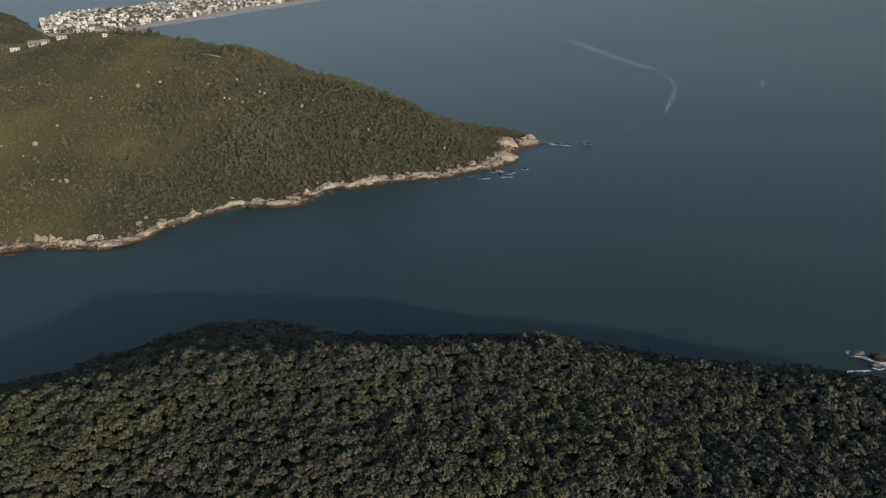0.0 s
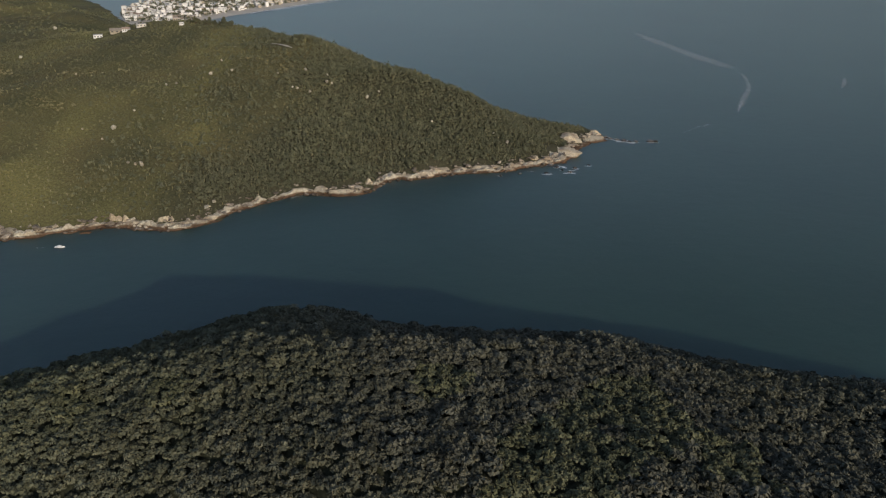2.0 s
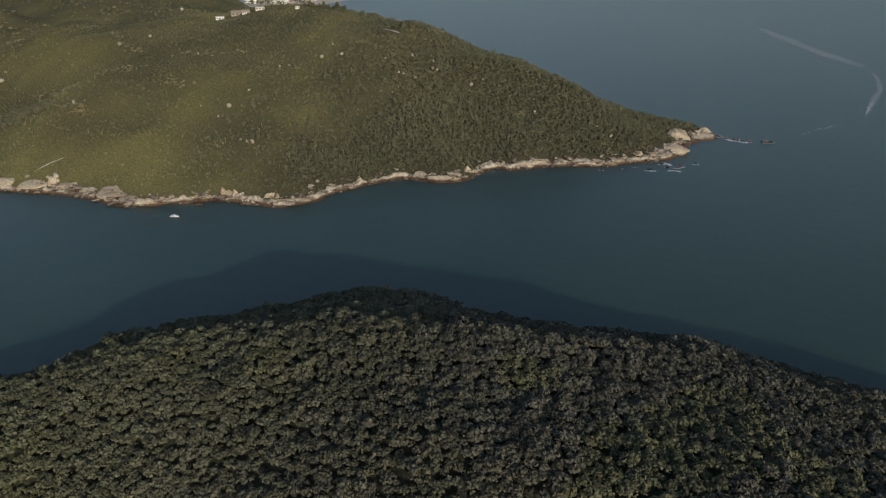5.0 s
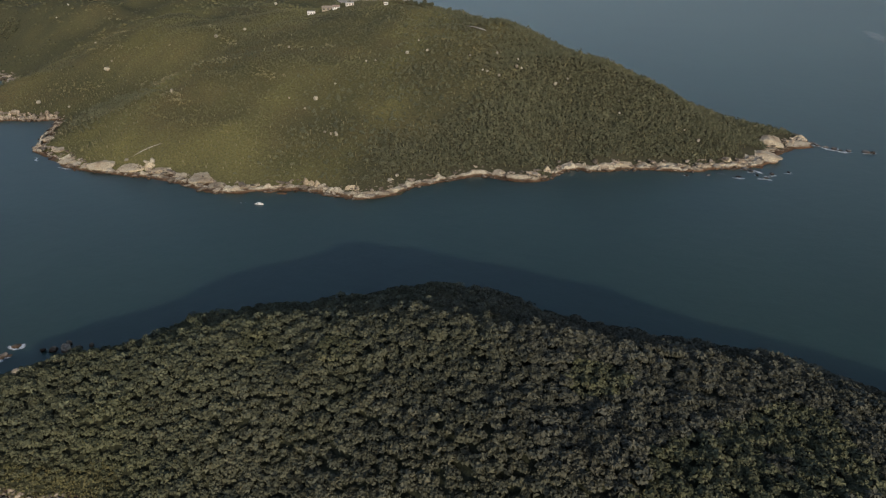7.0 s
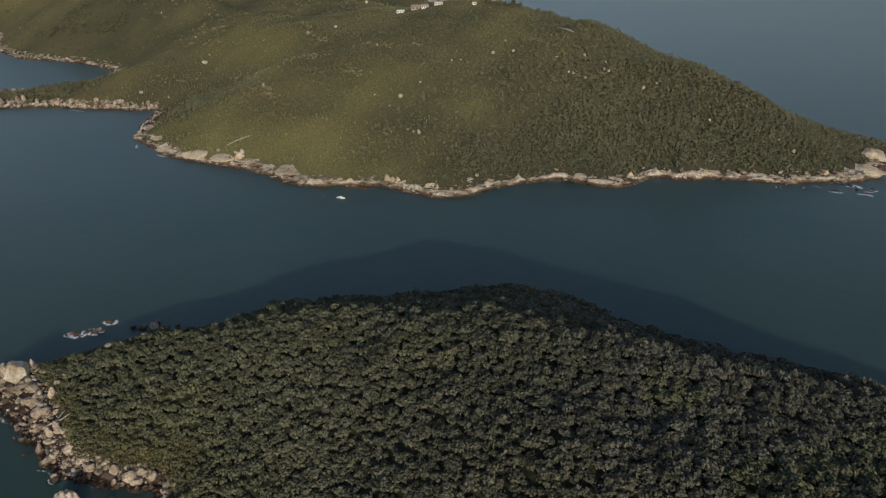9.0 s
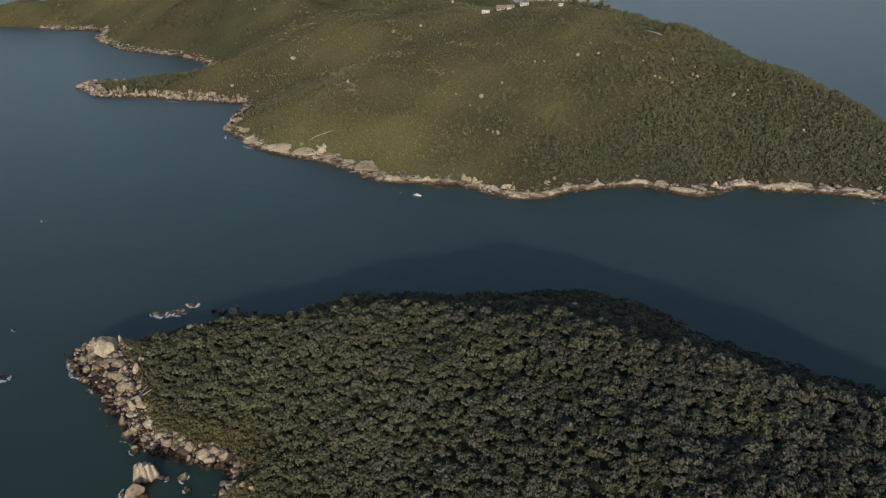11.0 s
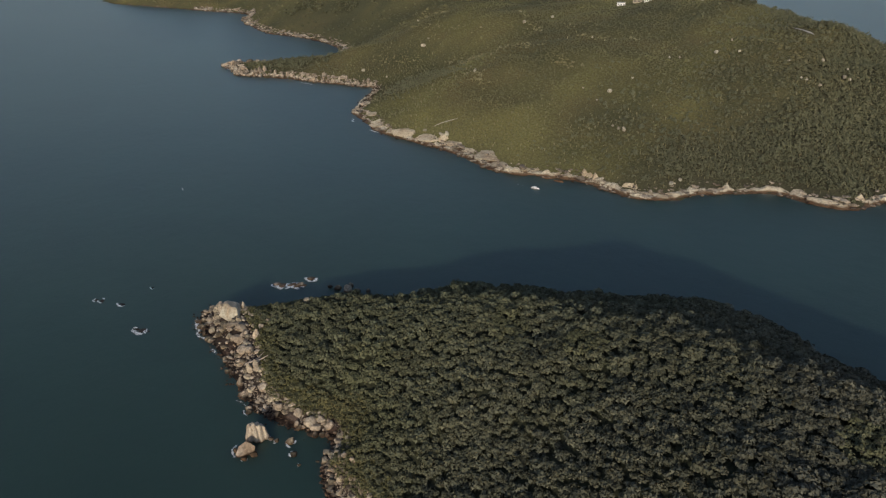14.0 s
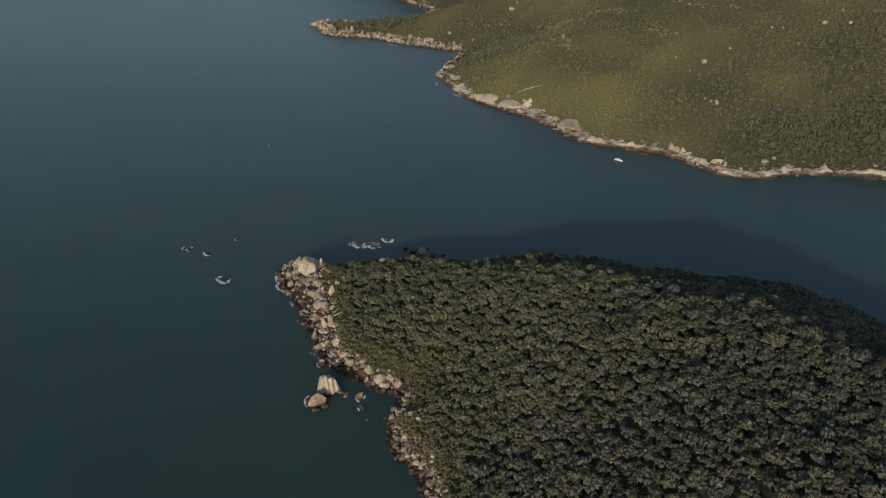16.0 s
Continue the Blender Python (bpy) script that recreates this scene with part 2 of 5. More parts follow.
def inside_by(x, y, line):
    """Metres to the shoreline, plus on land and minus at sea."""
    x, y = np.asarray(x, float), np.asarray(y, float)
    best = np.full(x.shape, 1e18)
    odd = np.zeros(x.shape, bool)
    for (ax, ay), (bx, by) in zip(line, np.roll(line, -1, 0)):
        ex, ey = bx - ax, by - ay
        s = np.clip(((x - ax) * ex + (y - ay) * ey) / (ex * ex + ey * ey + 1e-9), 0, 1)
        best = np.minimum(best, (x - ax - s * ex) ** 2 + (y - ay - s * ey) ** 2)
        if ay != by:
            odd ^= ((ay > y) != (by > y)) & (x < (bx - ax) * (y - ay) / (by - ay) + ax)
    return np.where(odd, 1, -1) * np.sqrt(best)


def blend_heights(x, y, tops, soft):
    num, den = 0, 0
    for a, b, z in tops:
        w = 1 / ((x - a) ** 2 + (y - b) ** 2 + soft * soft) ** 1.6
        num, den = num + w * z, den + w
    return num / den


def polar(bearing, r, z):
    """A hilltop at a bearing in degrees left of north."""
    return (-r * sin(radians(bearing)), r * cos(radians(bearing)), z)


ISLAND_SHORE = smooth_line([(-187, 82), (-168, 78), (-150, 73), (-136, 70.5), (-122, 74), (-113, 77), (-103, 67), (-86, 64), (-66, 50), (-30, 32), (20, 22), (80, 26),
                            (150, 48), (190, 85), (184, 117), (157, 147), (133, 166), (111, 173), (87, 178), (68, 181), (48, 188), (28, 194), (0, 192), (-30, 194),
                            (-55, 203), (-79, 199), (-103, 181), (-126, 165), (-143, 150), (-150, 136), (-161, 126), (-171, 115), (-175, 103), (-184, 97), (-191, 90)], 6)
ISLAND_TOPS = [polar(62, 178, 5), polar(57, 172, 8), polar(50, 165, 11.7), polar(44, 158, 18), polar(37, 150, 21.4), polar(28, 142, 29.1), polar(20, 142, 36.1), polar(14, 142, 35.2),
               polar(8, 145, 35.5), polar(0, 145, 32.9), polar(-8, 145, 30.1), polar(-15, 145, 29), polar(-22, 145, 27.5), polar(-32, 145, 28),
               polar(30, 95, 38), polar(10, 90, 38), polar(-15, 90, 37), polar(-35, 95, 36), polar(47, 115, 24), polar(55, 140, 12)]
HEAD_FRONT = [(60, 437), (53, 423), (44, 408), (37, 387), (25, 375), (8, 366), (-3, 359), (-27, 353), (-46, 343), (-58, 341), (-67, 321), (-78, 316), (-95, 317),
              (-107, 309), (-115, 300), (-123, 290), (-129, 277), (-141, 267), (-159, 267), (-172, 267), (-190, 259), (-197, 254), (-212, 251), (-227, 254), (-242, 256),
              (-265, 255), (-291, 253), (-304, 256), (-317, 262), (-327, 264), (-341, 270), (-349, 280), (-363, 299), (-377, 318), (-388, 316), (-419, 304), (-442, 297),
              (-460, 288), (-480, 275), (-500, 281), (-521, 286)]
HEAD_WEST = [(-512, 310), (-480, 352), (-505, 392), (-555, 402), (-586, 400), (-622, 393), (-674, 406), (-708, 418), (-742, 446), (-771, 442), (-828, 418), (-907, 390), (-950, 378), (-990, 388), (-960, 480),
             (-1050, 700), (-1150, 1050), (-1000, 1280), (-760, 1240)]
HEAD_BACK = [(-640, 1120), (-560, 1010), (-500, 930), (-430, 860), (-310, 790), (-185, 685), (-100, 622), (-42, 552), (0, 486), (42, 459), (66, 438)]
HEAD_SHORE = smooth_line(HEAD_FRONT + HEAD_WEST + HEAD_BACK, 4)
HEAD_TOPS = [polar(-5, 434, 6.4), polar(-1, 435, 14.4), polar(3.8, 440, 40.9), polar(8.3, 455, 48.9), polar(12.6, 475, 25.8), polar(16.6, 500, 50.1), polar(20.5, 530, 42.1),
             polar(24, 550, 53.1), polar(28, 565, 50.9), polar(32.5, 580, 41.1), polar(38, 560, 44), polar(44, 560, 36), polar(33, 1000, 40), polar(40, 1050, 90), polar(48, 1050, 95),
             polar(58, 1100, 70), polar(30.2, 1080, 2), polar(31.5, 1250, 4), polar(27, 1000, 2), polar(45, 800, 50), polar(53, 800, 42), polar(62, 950, 24), polar(37, 720, 36), polar(28, 760, 22), polar(50, 620, 30), polar(58.5, 560, 7), polar(56, 540, 14), polar(53, 530, 19),
             polar(48, 480, 18), polar(40, 430, 30), polar(30, 400, 31), polar(20, 420, 33), polar(10, 400, 27)]


def island_height(x, y):
    d = inside_by(x, y, ISLAND_SHORE) + 1.6 * noise2(x, y, 9, 1) + 0.9 * noise2(x, y, 4, 2)
    top = blend_heights(x, y, ISLAND_TOPS, 14) + 0.8 * noise2(x, y, 17, 3)
    steep = 0.48 + 0.08 * np.clip((np.asarray(x, float) + 60) / 35, 0, 1)
    slope = 1.8 + steep * d   # even slopes from the shore up to a sharp crest
    z = 0.5 * (top + slope - np.sqrt((top - slope) ** 2 + 6))
    return np.where(d < 0, np.maximum(d * 0.5, -4), np.maximum(z, 0.3) * np.clip(d / 6, 0, 1)), d


def head_height(x, y):
    d = inside_by(x, y, HEAD_SHORE) + 3.0 * noise2(x, y, 22, 4) + 1.6 * noise2(x, y, 8, 5)
    top = blend_heights(x, y, HEAD_TOPS, 30)
    rise = 1 - (1 - np.clip((d - 8) / 112, 0, 1)) ** 1.5
    lumps = 4.2 * noise2(x + 0.6 * y, y - 0.3 * x, 75, 6) + 2.2 * noise2(x, y, 33, 7) + 0.8 * noise2(x, y, 15, 8)
    # gullies and spurs: on the western hills, and fainter on the lower slopes
    west, r = np.degrees(np.arctan2(-np.asarray(x, float), y)), np.hypot(x, y)
    folds = np.maximum(np.clip((west - 33) / 4, 0, 1) * np.clip(d / 50, 0, 1), 0.45 * np.clip((430 - r) / 60, 0, 1) * np.clip(d / 40, 0, 1))
    lumps = lumps + folds * (9.0 * noise2(0.42 * x + 0.25 * y, y - 0.15 * x, 52, 9) + 3.0 * noise2(x, y, 21, 10))
    return np.where(d < 0, np.maximum(d * 0.4, -4), (0.25 * np.minimum(d, 10) + top * rise + lumps * rise) * np.clip((d + 1) / 9, 0, 1) ** 1.3), d


def on_hill(x, y):
    return float(head_height(np.array([float(x)]), np.array([float(y)]))[0][0])


def bare_coast(x, y):
    """Extra metres of bare rock on the headland: the slabs of the cove and of the tip."""
    cove = np.clip((x + 355) / 25, 0, 1) * np.clip((-195 - x) / 25, 0, 1) * (y < 345)
    tip = np.clip((x - 8) / 20, 0, 1) * (y < 440)
    return (2.5 * cove + 5.0 * tip) * np.clip(0.65 + 0.9 * noise2(x, y, 13, 25) + 0.4 * noise2(x, y, 5, 26), 0, 1.6)


# ---- builders ----
def mesh_from(name, verts, faces, mats, index=None, tint=None, smooth=False):
    """A mesh out of arrays; faces all have the same number of corners."""
    verts, faces = np.asarray(verts, np.float32), np.asarray(faces, np.int32)
    me = bpy.data.meshes.new(name)
    k = faces.shape[1]
    me.vertices.add(len(verts))
    me.vertices.foreach_set("co", verts.ravel())
    me.loops.add(faces.size)
    me.loops.foreach_set("vertex_index", faces.ravel())
    me.polygons.add(len(faces))
    me.polygons.foreach_set("loop_start", np.arange(len(faces), dtype=np.int32) * k)
    for m in mats:
        me.materials.append(m)
    if index is not None:
        me.polygons.foreach_set("material_index", np.asarray(index, np.int32))
    if tint is not None:
        a = me.attributes.new("tint", "FLOAT", "POINT")
        a.data.foreach_set("value", np.asarray(tint, np.float32))
    me.polygons.foreach_set("use_smooth", np.full(len(faces), smooth))
    me.update(calc_edges=True)
    return me


def land_mesh(name, shape, x0, x1, y0, y1, step, mat, shore=None, wide=0.0):
    """The part of a height field that stands out of the sea, and a skirt under water."""
    xs, ys = np.arange(x0, x1 + step, step), np.arange(y0, y1 + step, step)
    gx, gy = np.meshgrid(xs, ys, indexing="ij")
    z, d = shape(gx, gy)
    n, k = gx.shape
    ids = np.arange(n * k).reshape(n, k)
    f = np.stack([ids[:-1, :-1], ids[1:, :-1], ids[1:, 1:], ids[:-1, 1:]], -1).reshape(-1, 4)
    keep = (d.ravel()[f] > -9).any(1)
    f = f[keep]
    grid_faces = f
    used = np.unique(f)
    back = np.full(n * k, -1)
    back[used] = np.arange(len(used))
    v = np.stack([gx, gy, z], -1).reshape(-1, 3)[used]
    rocky = ((d - (wide(gx, gy) if callable(wide) else wide)).ravel()[grid_faces].mean(1) < 0).astype(int) if shore else None
    return mesh_from(name, v, back[f], [mat, shore] if shore else [mat], rocky, smooth=True)


def tris(q):
    """Quads as points, each split into two triangles."""
    return np.concatenate([q[:, [0, 1, 2]], q[:, [0, 2, 3]]])


def leaf_clumps(rng, p, n, size, loose):
    """Ragged three-cornered clumps of leaves at the points p that face along n, more or less."""
    k = len(p)
    face = n + rng.normal(size=(k, 3)) * loose
    face /= np.linalg.norm(face, axis=1)[:, None]
    side = np.cross(face, rng.normal(size=(k, 3)))
    side /= np.linalg.norm(side, axis=1)[:, None]
    up = np.cross(face, side)
    a, b = rng.uniform(0.75, 1.35, (k, 1)) * size, rng.uniform(0.6, 1.1, (k, 1)) * size
    return np.stack([p - side * a - up * b * 0.5 - face * 0.2 * a, p + side * a - up * b * 0.5 - face * 0.2 * a, p + up * b], 1)


def crown_template(rng, lobes, cards, size, flat, loose=0.3):
    """A crown one metre in radius: rounded lobes side by side, each covered with leaf clumps."""
    a = 2 * pi * (np.arange(lobes) + rng.uniform(-0.3, 0.3, lobes)) / max(lobes - 1, 1)
    out = np.where(np.arange(lobes) == lobes - 1, 0.08, rng.uniform(0.42, 0.64, lobes))
    c = np.stack([out * np.cos(a), out * np.sin(a), 0.2 + 0.55 * (0.64 - out) + rng.uniform(-0.08, 0.14, lobes)], 1)
    r = rng.uniform(0.34, 0.5, lobes)
    which = rng.integers(0, lobes, cards)
    n = rng.normal(size=(cards, 3))
    n[:, 2] = np.abs(n[:, 2]) * 1.1 - 0.2
    n /= np.linalg.norm(n, axis=1)[:, None]
    p = c[which] + n * r[which][:, None] * rng.uniform(0.88, 1.08, (cards, 1))
    p[:, 2] *= flat
    return leaf_clumps(rng, p, n + (0, 0, 0.1), size, loose)


def dome_template(rng, sides, levels, tall, rough, cards, size=0.3):
    """A closed rounded crown: an uneven dome with some leaf clumps standing off it."""
    hs = np.linspace(0, 0.86, levels)
    pt = []
    for i, h in enumerate(hs):
        a = 2 * pi * (np.arange(sides) + 0.5 * (i % 2) + rng.uniform(-0.2, 0.2, sides)) / sides
        q = (1 - h * h) ** 0.5 * (0.78 if i == 0 else 1.0) * rng.uniform(1 - rough, 1 + rough, sides)
        pt.append(np.stack([q * np.cos(a), q * np.sin(a), tall * (h + rng.uniform(-0.5, 0.5, sides) * rough * (i > 0))], 1))
    top = np.array((rng.uniform(-0.2, 0.2), rng.uniform(-0.2, 0.2), tall * rng.uniform(0.95, 1.15)))
    out = []
    for lo, hi in zip(pt, pt[1:]):
        for k in range(sides):
            m = (k + 1) % sides
            out += [[lo[k], lo[m], hi[k]], [lo[m], hi[m], hi[k]]]
    out += [[pt[-1][k], pt[-1][(k + 1) % sides], top] for k in range(sides)]
    if cards:
        n = rng.normal(size=(cards, 3))
        n[:, 2] = np.abs(n[:, 2])
        n /= np.linalg.norm(n, axis=1)[:, None]
        return np.concatenate([np.array(out), leaf_clumps(rng, n * (0.97, 0.97, tall), n, size, 0.5)])
    return np.array(out)


def rosette(rng, fronds):
    """The star-shaped crown of a palm: narrow fronds that rise and droop."""
    out = []
    for k in range(fronds):
        a = 2 * pi * (k + rng.uniform(-0.3, 0.3)) / fronds
        way, side = np.array((cos(a), sin(a), 0)), np.array((-sin(a), cos(a), 0)) * rng.uniform(0.09, 0.14)
        reach, lift = rng.uniform(0.75, 1.15), rng.uniform(0.15, 0.6)
        p = [way * 0.05 + (0, 0, 0.5), way * reach * 0.55 + (0, 0, 0.5 + lift), way * reach + (0, 0, 0.45 + lift * 0.3)]
        w = (0.5, 1.0, 0.35)
        for i in range(2):
            out.append([p[i] - side * w[i], p[i] + side * w[i], p[i + 1] + side * w[i + 1], p[i + 1] - side * w[i + 1]])
    return tris(np.array(out))


def plume(rng, blades):
    """A slender upright plant one metre high: narrow blades that spread a little."""
    out = []
    for k in range(blades):
        a = rng.uniform(0, 2 * pi)
        lean, w, h = rng.uniform(0.05, 0.3), rng.uniform(0.07, 0.14), rng.uniform(0.7, 1.1)
        top, side = np.array((lean * cos(a), lean * sin(a), h)), np.array((-sin(a), cos(a), 0)) * w
        low = np.array((top[0] * 0.2, top[1] * 0.2, 0))
        out.append([low - side * 0.5, low + side * 0.5, top + side, top - side])
    return tris(np.array(out))


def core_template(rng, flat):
    """An added dark dome inside a crown; its colour stands for shade among the leaves."""
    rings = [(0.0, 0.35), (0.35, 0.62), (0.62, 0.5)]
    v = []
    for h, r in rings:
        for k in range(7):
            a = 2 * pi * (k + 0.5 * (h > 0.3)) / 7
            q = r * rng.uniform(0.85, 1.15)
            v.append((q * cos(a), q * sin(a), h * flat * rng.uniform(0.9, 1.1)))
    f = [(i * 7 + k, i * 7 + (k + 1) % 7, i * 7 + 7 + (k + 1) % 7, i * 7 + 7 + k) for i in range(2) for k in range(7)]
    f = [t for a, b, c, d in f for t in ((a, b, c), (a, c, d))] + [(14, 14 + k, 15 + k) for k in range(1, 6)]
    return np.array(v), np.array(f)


def plant(name, places, radii, heights, templates, cores, mats, rng, mean=0.5, spread=0.34):
    """One mesh of many crowns: places on the ground, crown radius, height of the crown's foot."""
    allv, allf, tint, index = [], [], [], []
    count = 0
    pick = rng.integers(0, len(templates), len(places))
    turn = rng.uniform(0, 2 * pi, len(places))
    shade = np.clip(rng.normal(mean, spread, len(places)), 0, 1)
    for t in range(len(templates)):
        who = np.nonzero(pick == t)[0]
        if not len(who):
            continue
        c, s = np.cos(turn[who]), np.sin(turn[who])
        parts = [(templates[t].reshape(-1, 3), np.arange(len(templates[t]) * 3).reshape(-1, 3), 0)]
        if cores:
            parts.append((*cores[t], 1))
        for v, f, slot in parts:
            x = v[None, :, 0] * c[:, None] - v[None, :, 1] * s[:, None]
            y = v[None, :, 0] * s[:, None] + v[None, :, 1] * c[:, None]
            z = np.broadcast_to(v[None, :, 2], x.shape)
            w = np.stack([x, y, z], -1) * radii[who][:, None, None] + places[who][:, None, :]
            w[..., 2] += heights[who][:, None]
            allv.append(w.reshape(-1, 3))
            allf.append((f[None] + (np.arange(len(who)) * len(v))[:, None, None] + count).reshape(-1, 3))
            index.append(np.full(len(who) * len(f), slot))
            tint.append(np.repeat(shade[who], len(v)))
            count += len(who) * len(v)
    return mesh_from(name, np.concatenate(allv), np.concatenate(allf), mats, np.concatenate(index), np.concatenate(tint))


def scatter(rng, x0, x1, y0, y1, step, jitter=0.42):
    xs, ys = np.arange(x0, x1, step), np.arange(y0, y1, step * 0.87)
    gx, gy = np.meshgrid(xs, ys)
    gx = gx + (np.arange(len(ys)) % 2)[:, None] * step / 2
    return (gx + rng.uniform(-jitter, jitter, gx.shape) * step).ravel(), (gy + rng.uniform(-jitter, jitter, gy.shape) * step).ravel()


# ---- sea and land ----
def understory(shape, x, y, deep):
    """The ground raised to the top of the shrubs under the trees."""
    z, d = shape(x, y)
    return z + deep * np.clip((d - 5) / 5, 0, 1) * (0.8 + 0.5 * noise2(x, y, 3, 17)), d


bm = bmesh.new()
bmesh.ops.create_grid(bm, x_segments=8, y_segments=8, size=9000)
me = bpy.data.meshes.new("sea")
bm.to_mesh(me)
bm.free()
me.materials.append(SEA)
tagged(new("water", me), "calm dark blue-green sea with small ripples", "sea", kind="structure")
def bare_shore(x, y):
    """How far up the island's shore bare rock reaches: wider round the western point."""
    return 4.2 + 9.5 * np.exp(-((x + 180) / 26) ** 2 - ((y - 84) / 12) ** 2) - 1.5 * (y > 97) + 2.5 * np.exp(-((x + 150) ** 2 + (y - 76) ** 2) / 12 ** 2)


tagged(new("island_ground", land_mesh("island_ground", lambda x, y: understory(island_height, x, y, 0.2), -205, 215, 5, 215, 1.5, UNDERGROWTH, WET_SHADE_ROCK, bare_shore)), "dark leaf-littered ground under the island forest", "ground", kind="structure")
tagged(new("headland_ground", land_mesh("headland_ground", head_height, -1180, 90, 230, 1320, 5.0, HILLSIDE, SHELF_ROCK, lambda x, y: 3.0 + bare_coast(x, y))), "green and brown scrub-covered headland slopes with bare rock at the shore", "ground", kind="structure")

# ---- forest on the near island ----
rng = np.random.default_rng(11)
CROWNS = [crown_template(rng, int(rng.integers(5, 8)), 84, 0.215, rng.uniform(0.55, 0.9)) for _ in range(18)]
BUSHES = [crown_template(rng, 4, 15, 0.36, rng.uniform(0.9, 1.3)) for _ in range(10)]
ROSETTES = [rosette(rng, 13) for _ in range(4)]
YELLOWISH = [(11, 99, 13), (20, 114, 10), (-11, 119, 7), (5, 88, 11), (29, 125, 9), (31, 108, 11), (40, 98, 9), (-95, 121, 8), (-72, 121, 6)]   # patches of another growth: place and radius
CORES = [core_template(rng, 0.6) for _ in range(18)]
u, v = scatter(rng, -230, 300, -120, 260, 1.72, 0.54)
x, y = u * cos(0.5) - v * sin(0.5), u * sin(0.5) + v * cos(0.5)
z, d = island_height(x, y)
bearing, r = np.degrees(np.arctan2(-x, y)), np.hypot(x, y)
bare = bare_shore(x, y) - 1.6 * ((y > 100) & (x > -172)) + 1.5 * noise2(x, y, 5, 9)
ok = (d > bare) & (r > 60) & (bearing > -42) & (bearing < 80)
x, y, z, d, r = x[ok], y[ok], z[ok], d[ok], r[ok]
size = np.clip(rng.lognormal(0.23, 0.27, len(x)), 0.8, 2.2) * np.clip(0.55 + (d - bare[ok]) / 16, 0.6, 1.0) * np.clip(1.0 + (x + 130) / 220, 0.78, 1)
shade_side = island_height(x - 3 * sin(radians(SUN_TRAVEL)), y + 3 * cos(radians(SUN_TRAVEL)))[0] - z < -0.9   # growth on the far slope, shaped low so that its shade stays whole
size = np.where(shade_side & (size < 1.45), np.minimum(size, 1.0), size)
foot = np.where(shade_side, np.where(size > 1.3, rng.uniform(0.5, 1.3, len(x)), 0.1), size * 0.2 + rng.uniform(0.45, 0.9, len(x)))
place = np.stack([x, y, z], 1)
yellow = np.zeros(len(x), bool)
for gx, gy, gr in YELLOWISH:
    yellow |= np.hypot(x - gx, y - gy) / gr + 0.45 * noise2(x, y, 7, 18) < 0.9
verge = (d - bare[ok] < 5.5 + 3 * noise2(x, y, 8, 33)) & (x < -55) & (y < 100)   # yellower bushes above the shore
yellow |= verge
palm = (rng.uniform(size=len(x)) < 0.05 + 0.05 * (noise2(x, y, 26, 19) > 0.1)) & ~yellow
tall = ~palm & ~yellow
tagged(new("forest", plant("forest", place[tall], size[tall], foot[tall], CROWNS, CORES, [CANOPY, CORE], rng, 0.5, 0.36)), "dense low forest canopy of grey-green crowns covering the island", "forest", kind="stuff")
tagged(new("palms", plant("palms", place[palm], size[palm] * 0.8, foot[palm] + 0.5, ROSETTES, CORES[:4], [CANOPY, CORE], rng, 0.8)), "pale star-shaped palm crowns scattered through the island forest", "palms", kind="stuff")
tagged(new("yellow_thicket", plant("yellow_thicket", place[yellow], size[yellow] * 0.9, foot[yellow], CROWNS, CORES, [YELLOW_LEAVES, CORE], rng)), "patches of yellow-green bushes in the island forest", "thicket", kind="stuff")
# dry grass between the shore rocks and the trees
x, y = scatter(rng, -195, -50, 45, 140, 0.8)
z, d = island_height(x, y)
edge = bare_shore(x, y)
ok = (d > edge - 1.2) & (d < edge + 5.5 + 2.5 * noise2(x, y, 6, 21))
x, y, z = x[ok], y[ok], z[ok]
tagged(new("shore_grass", plant("shore_grass", np.stack([x, y, z], 1), rng.uniform(0.45, 0.85, len(x)), rng.uniform(0.1, 0.5, len(x)), BUSHES, None, [SCRUB], rng, 0.8)), "dry yellowish grass along the top of the shore rocks", "grass", kind="stuff")

# ---- woods and scrub on the headland ----
TALL = [crown_template(rng, 4, 30, 0.3, rng.uniform(1.3, 2.2), 0.45) for _ in range(14)]
MOUNDS = [dome_template(rng, 5, 2, rng.uniform(0.4, 0.8), 0.22, 4, 0.32) for _ in range(10)]


# bare strips in the growth: sand near the ridge, a slab above the cove, the yard of the ridge houses
BARE = [([(-164, 479), (-153, 471), (-141, 460), (-137, 463), (-149, 475), (-162, 483)], 0.6), ([(-272, 267), (-261, 283), (-262, 283)], 1.2), ([(-302, 508), (-297, 503), (-266, 505), (-270, 516)], 0.5)]


GROVES = [(-335, 322, 11), (-470, 322, 12), (-620, 445, 16), (-575, 455, 12), (-655, 500, 20)]   # dark green thickets on the open slope, darkened further for shade


def woodland(x, y, z):
    """Above zero where trees grow on the headland, below it where the slope is open."""
    bearing = np.degrees(np.arctan2(-x, y))
    shady = (30 - bearing - 0.36 * np.maximum(z - 6, 0)) / 4.5 + 1.0 * noise2(x, y, 60, 12) + 0.7 * noise2(x, y, 24, 13)
    shady = np.maximum(shady, (14 - bearing) / 6 + 0.8 * noise2(x, y, 40, 29))
    for gx, gy, gr in GROVES:
        shady = np.maximum(shady, 1.6 - np.hypot(x - gx, y - gy) / gr + 0.5 * noise2(x, y, 14, 16))
    return shady


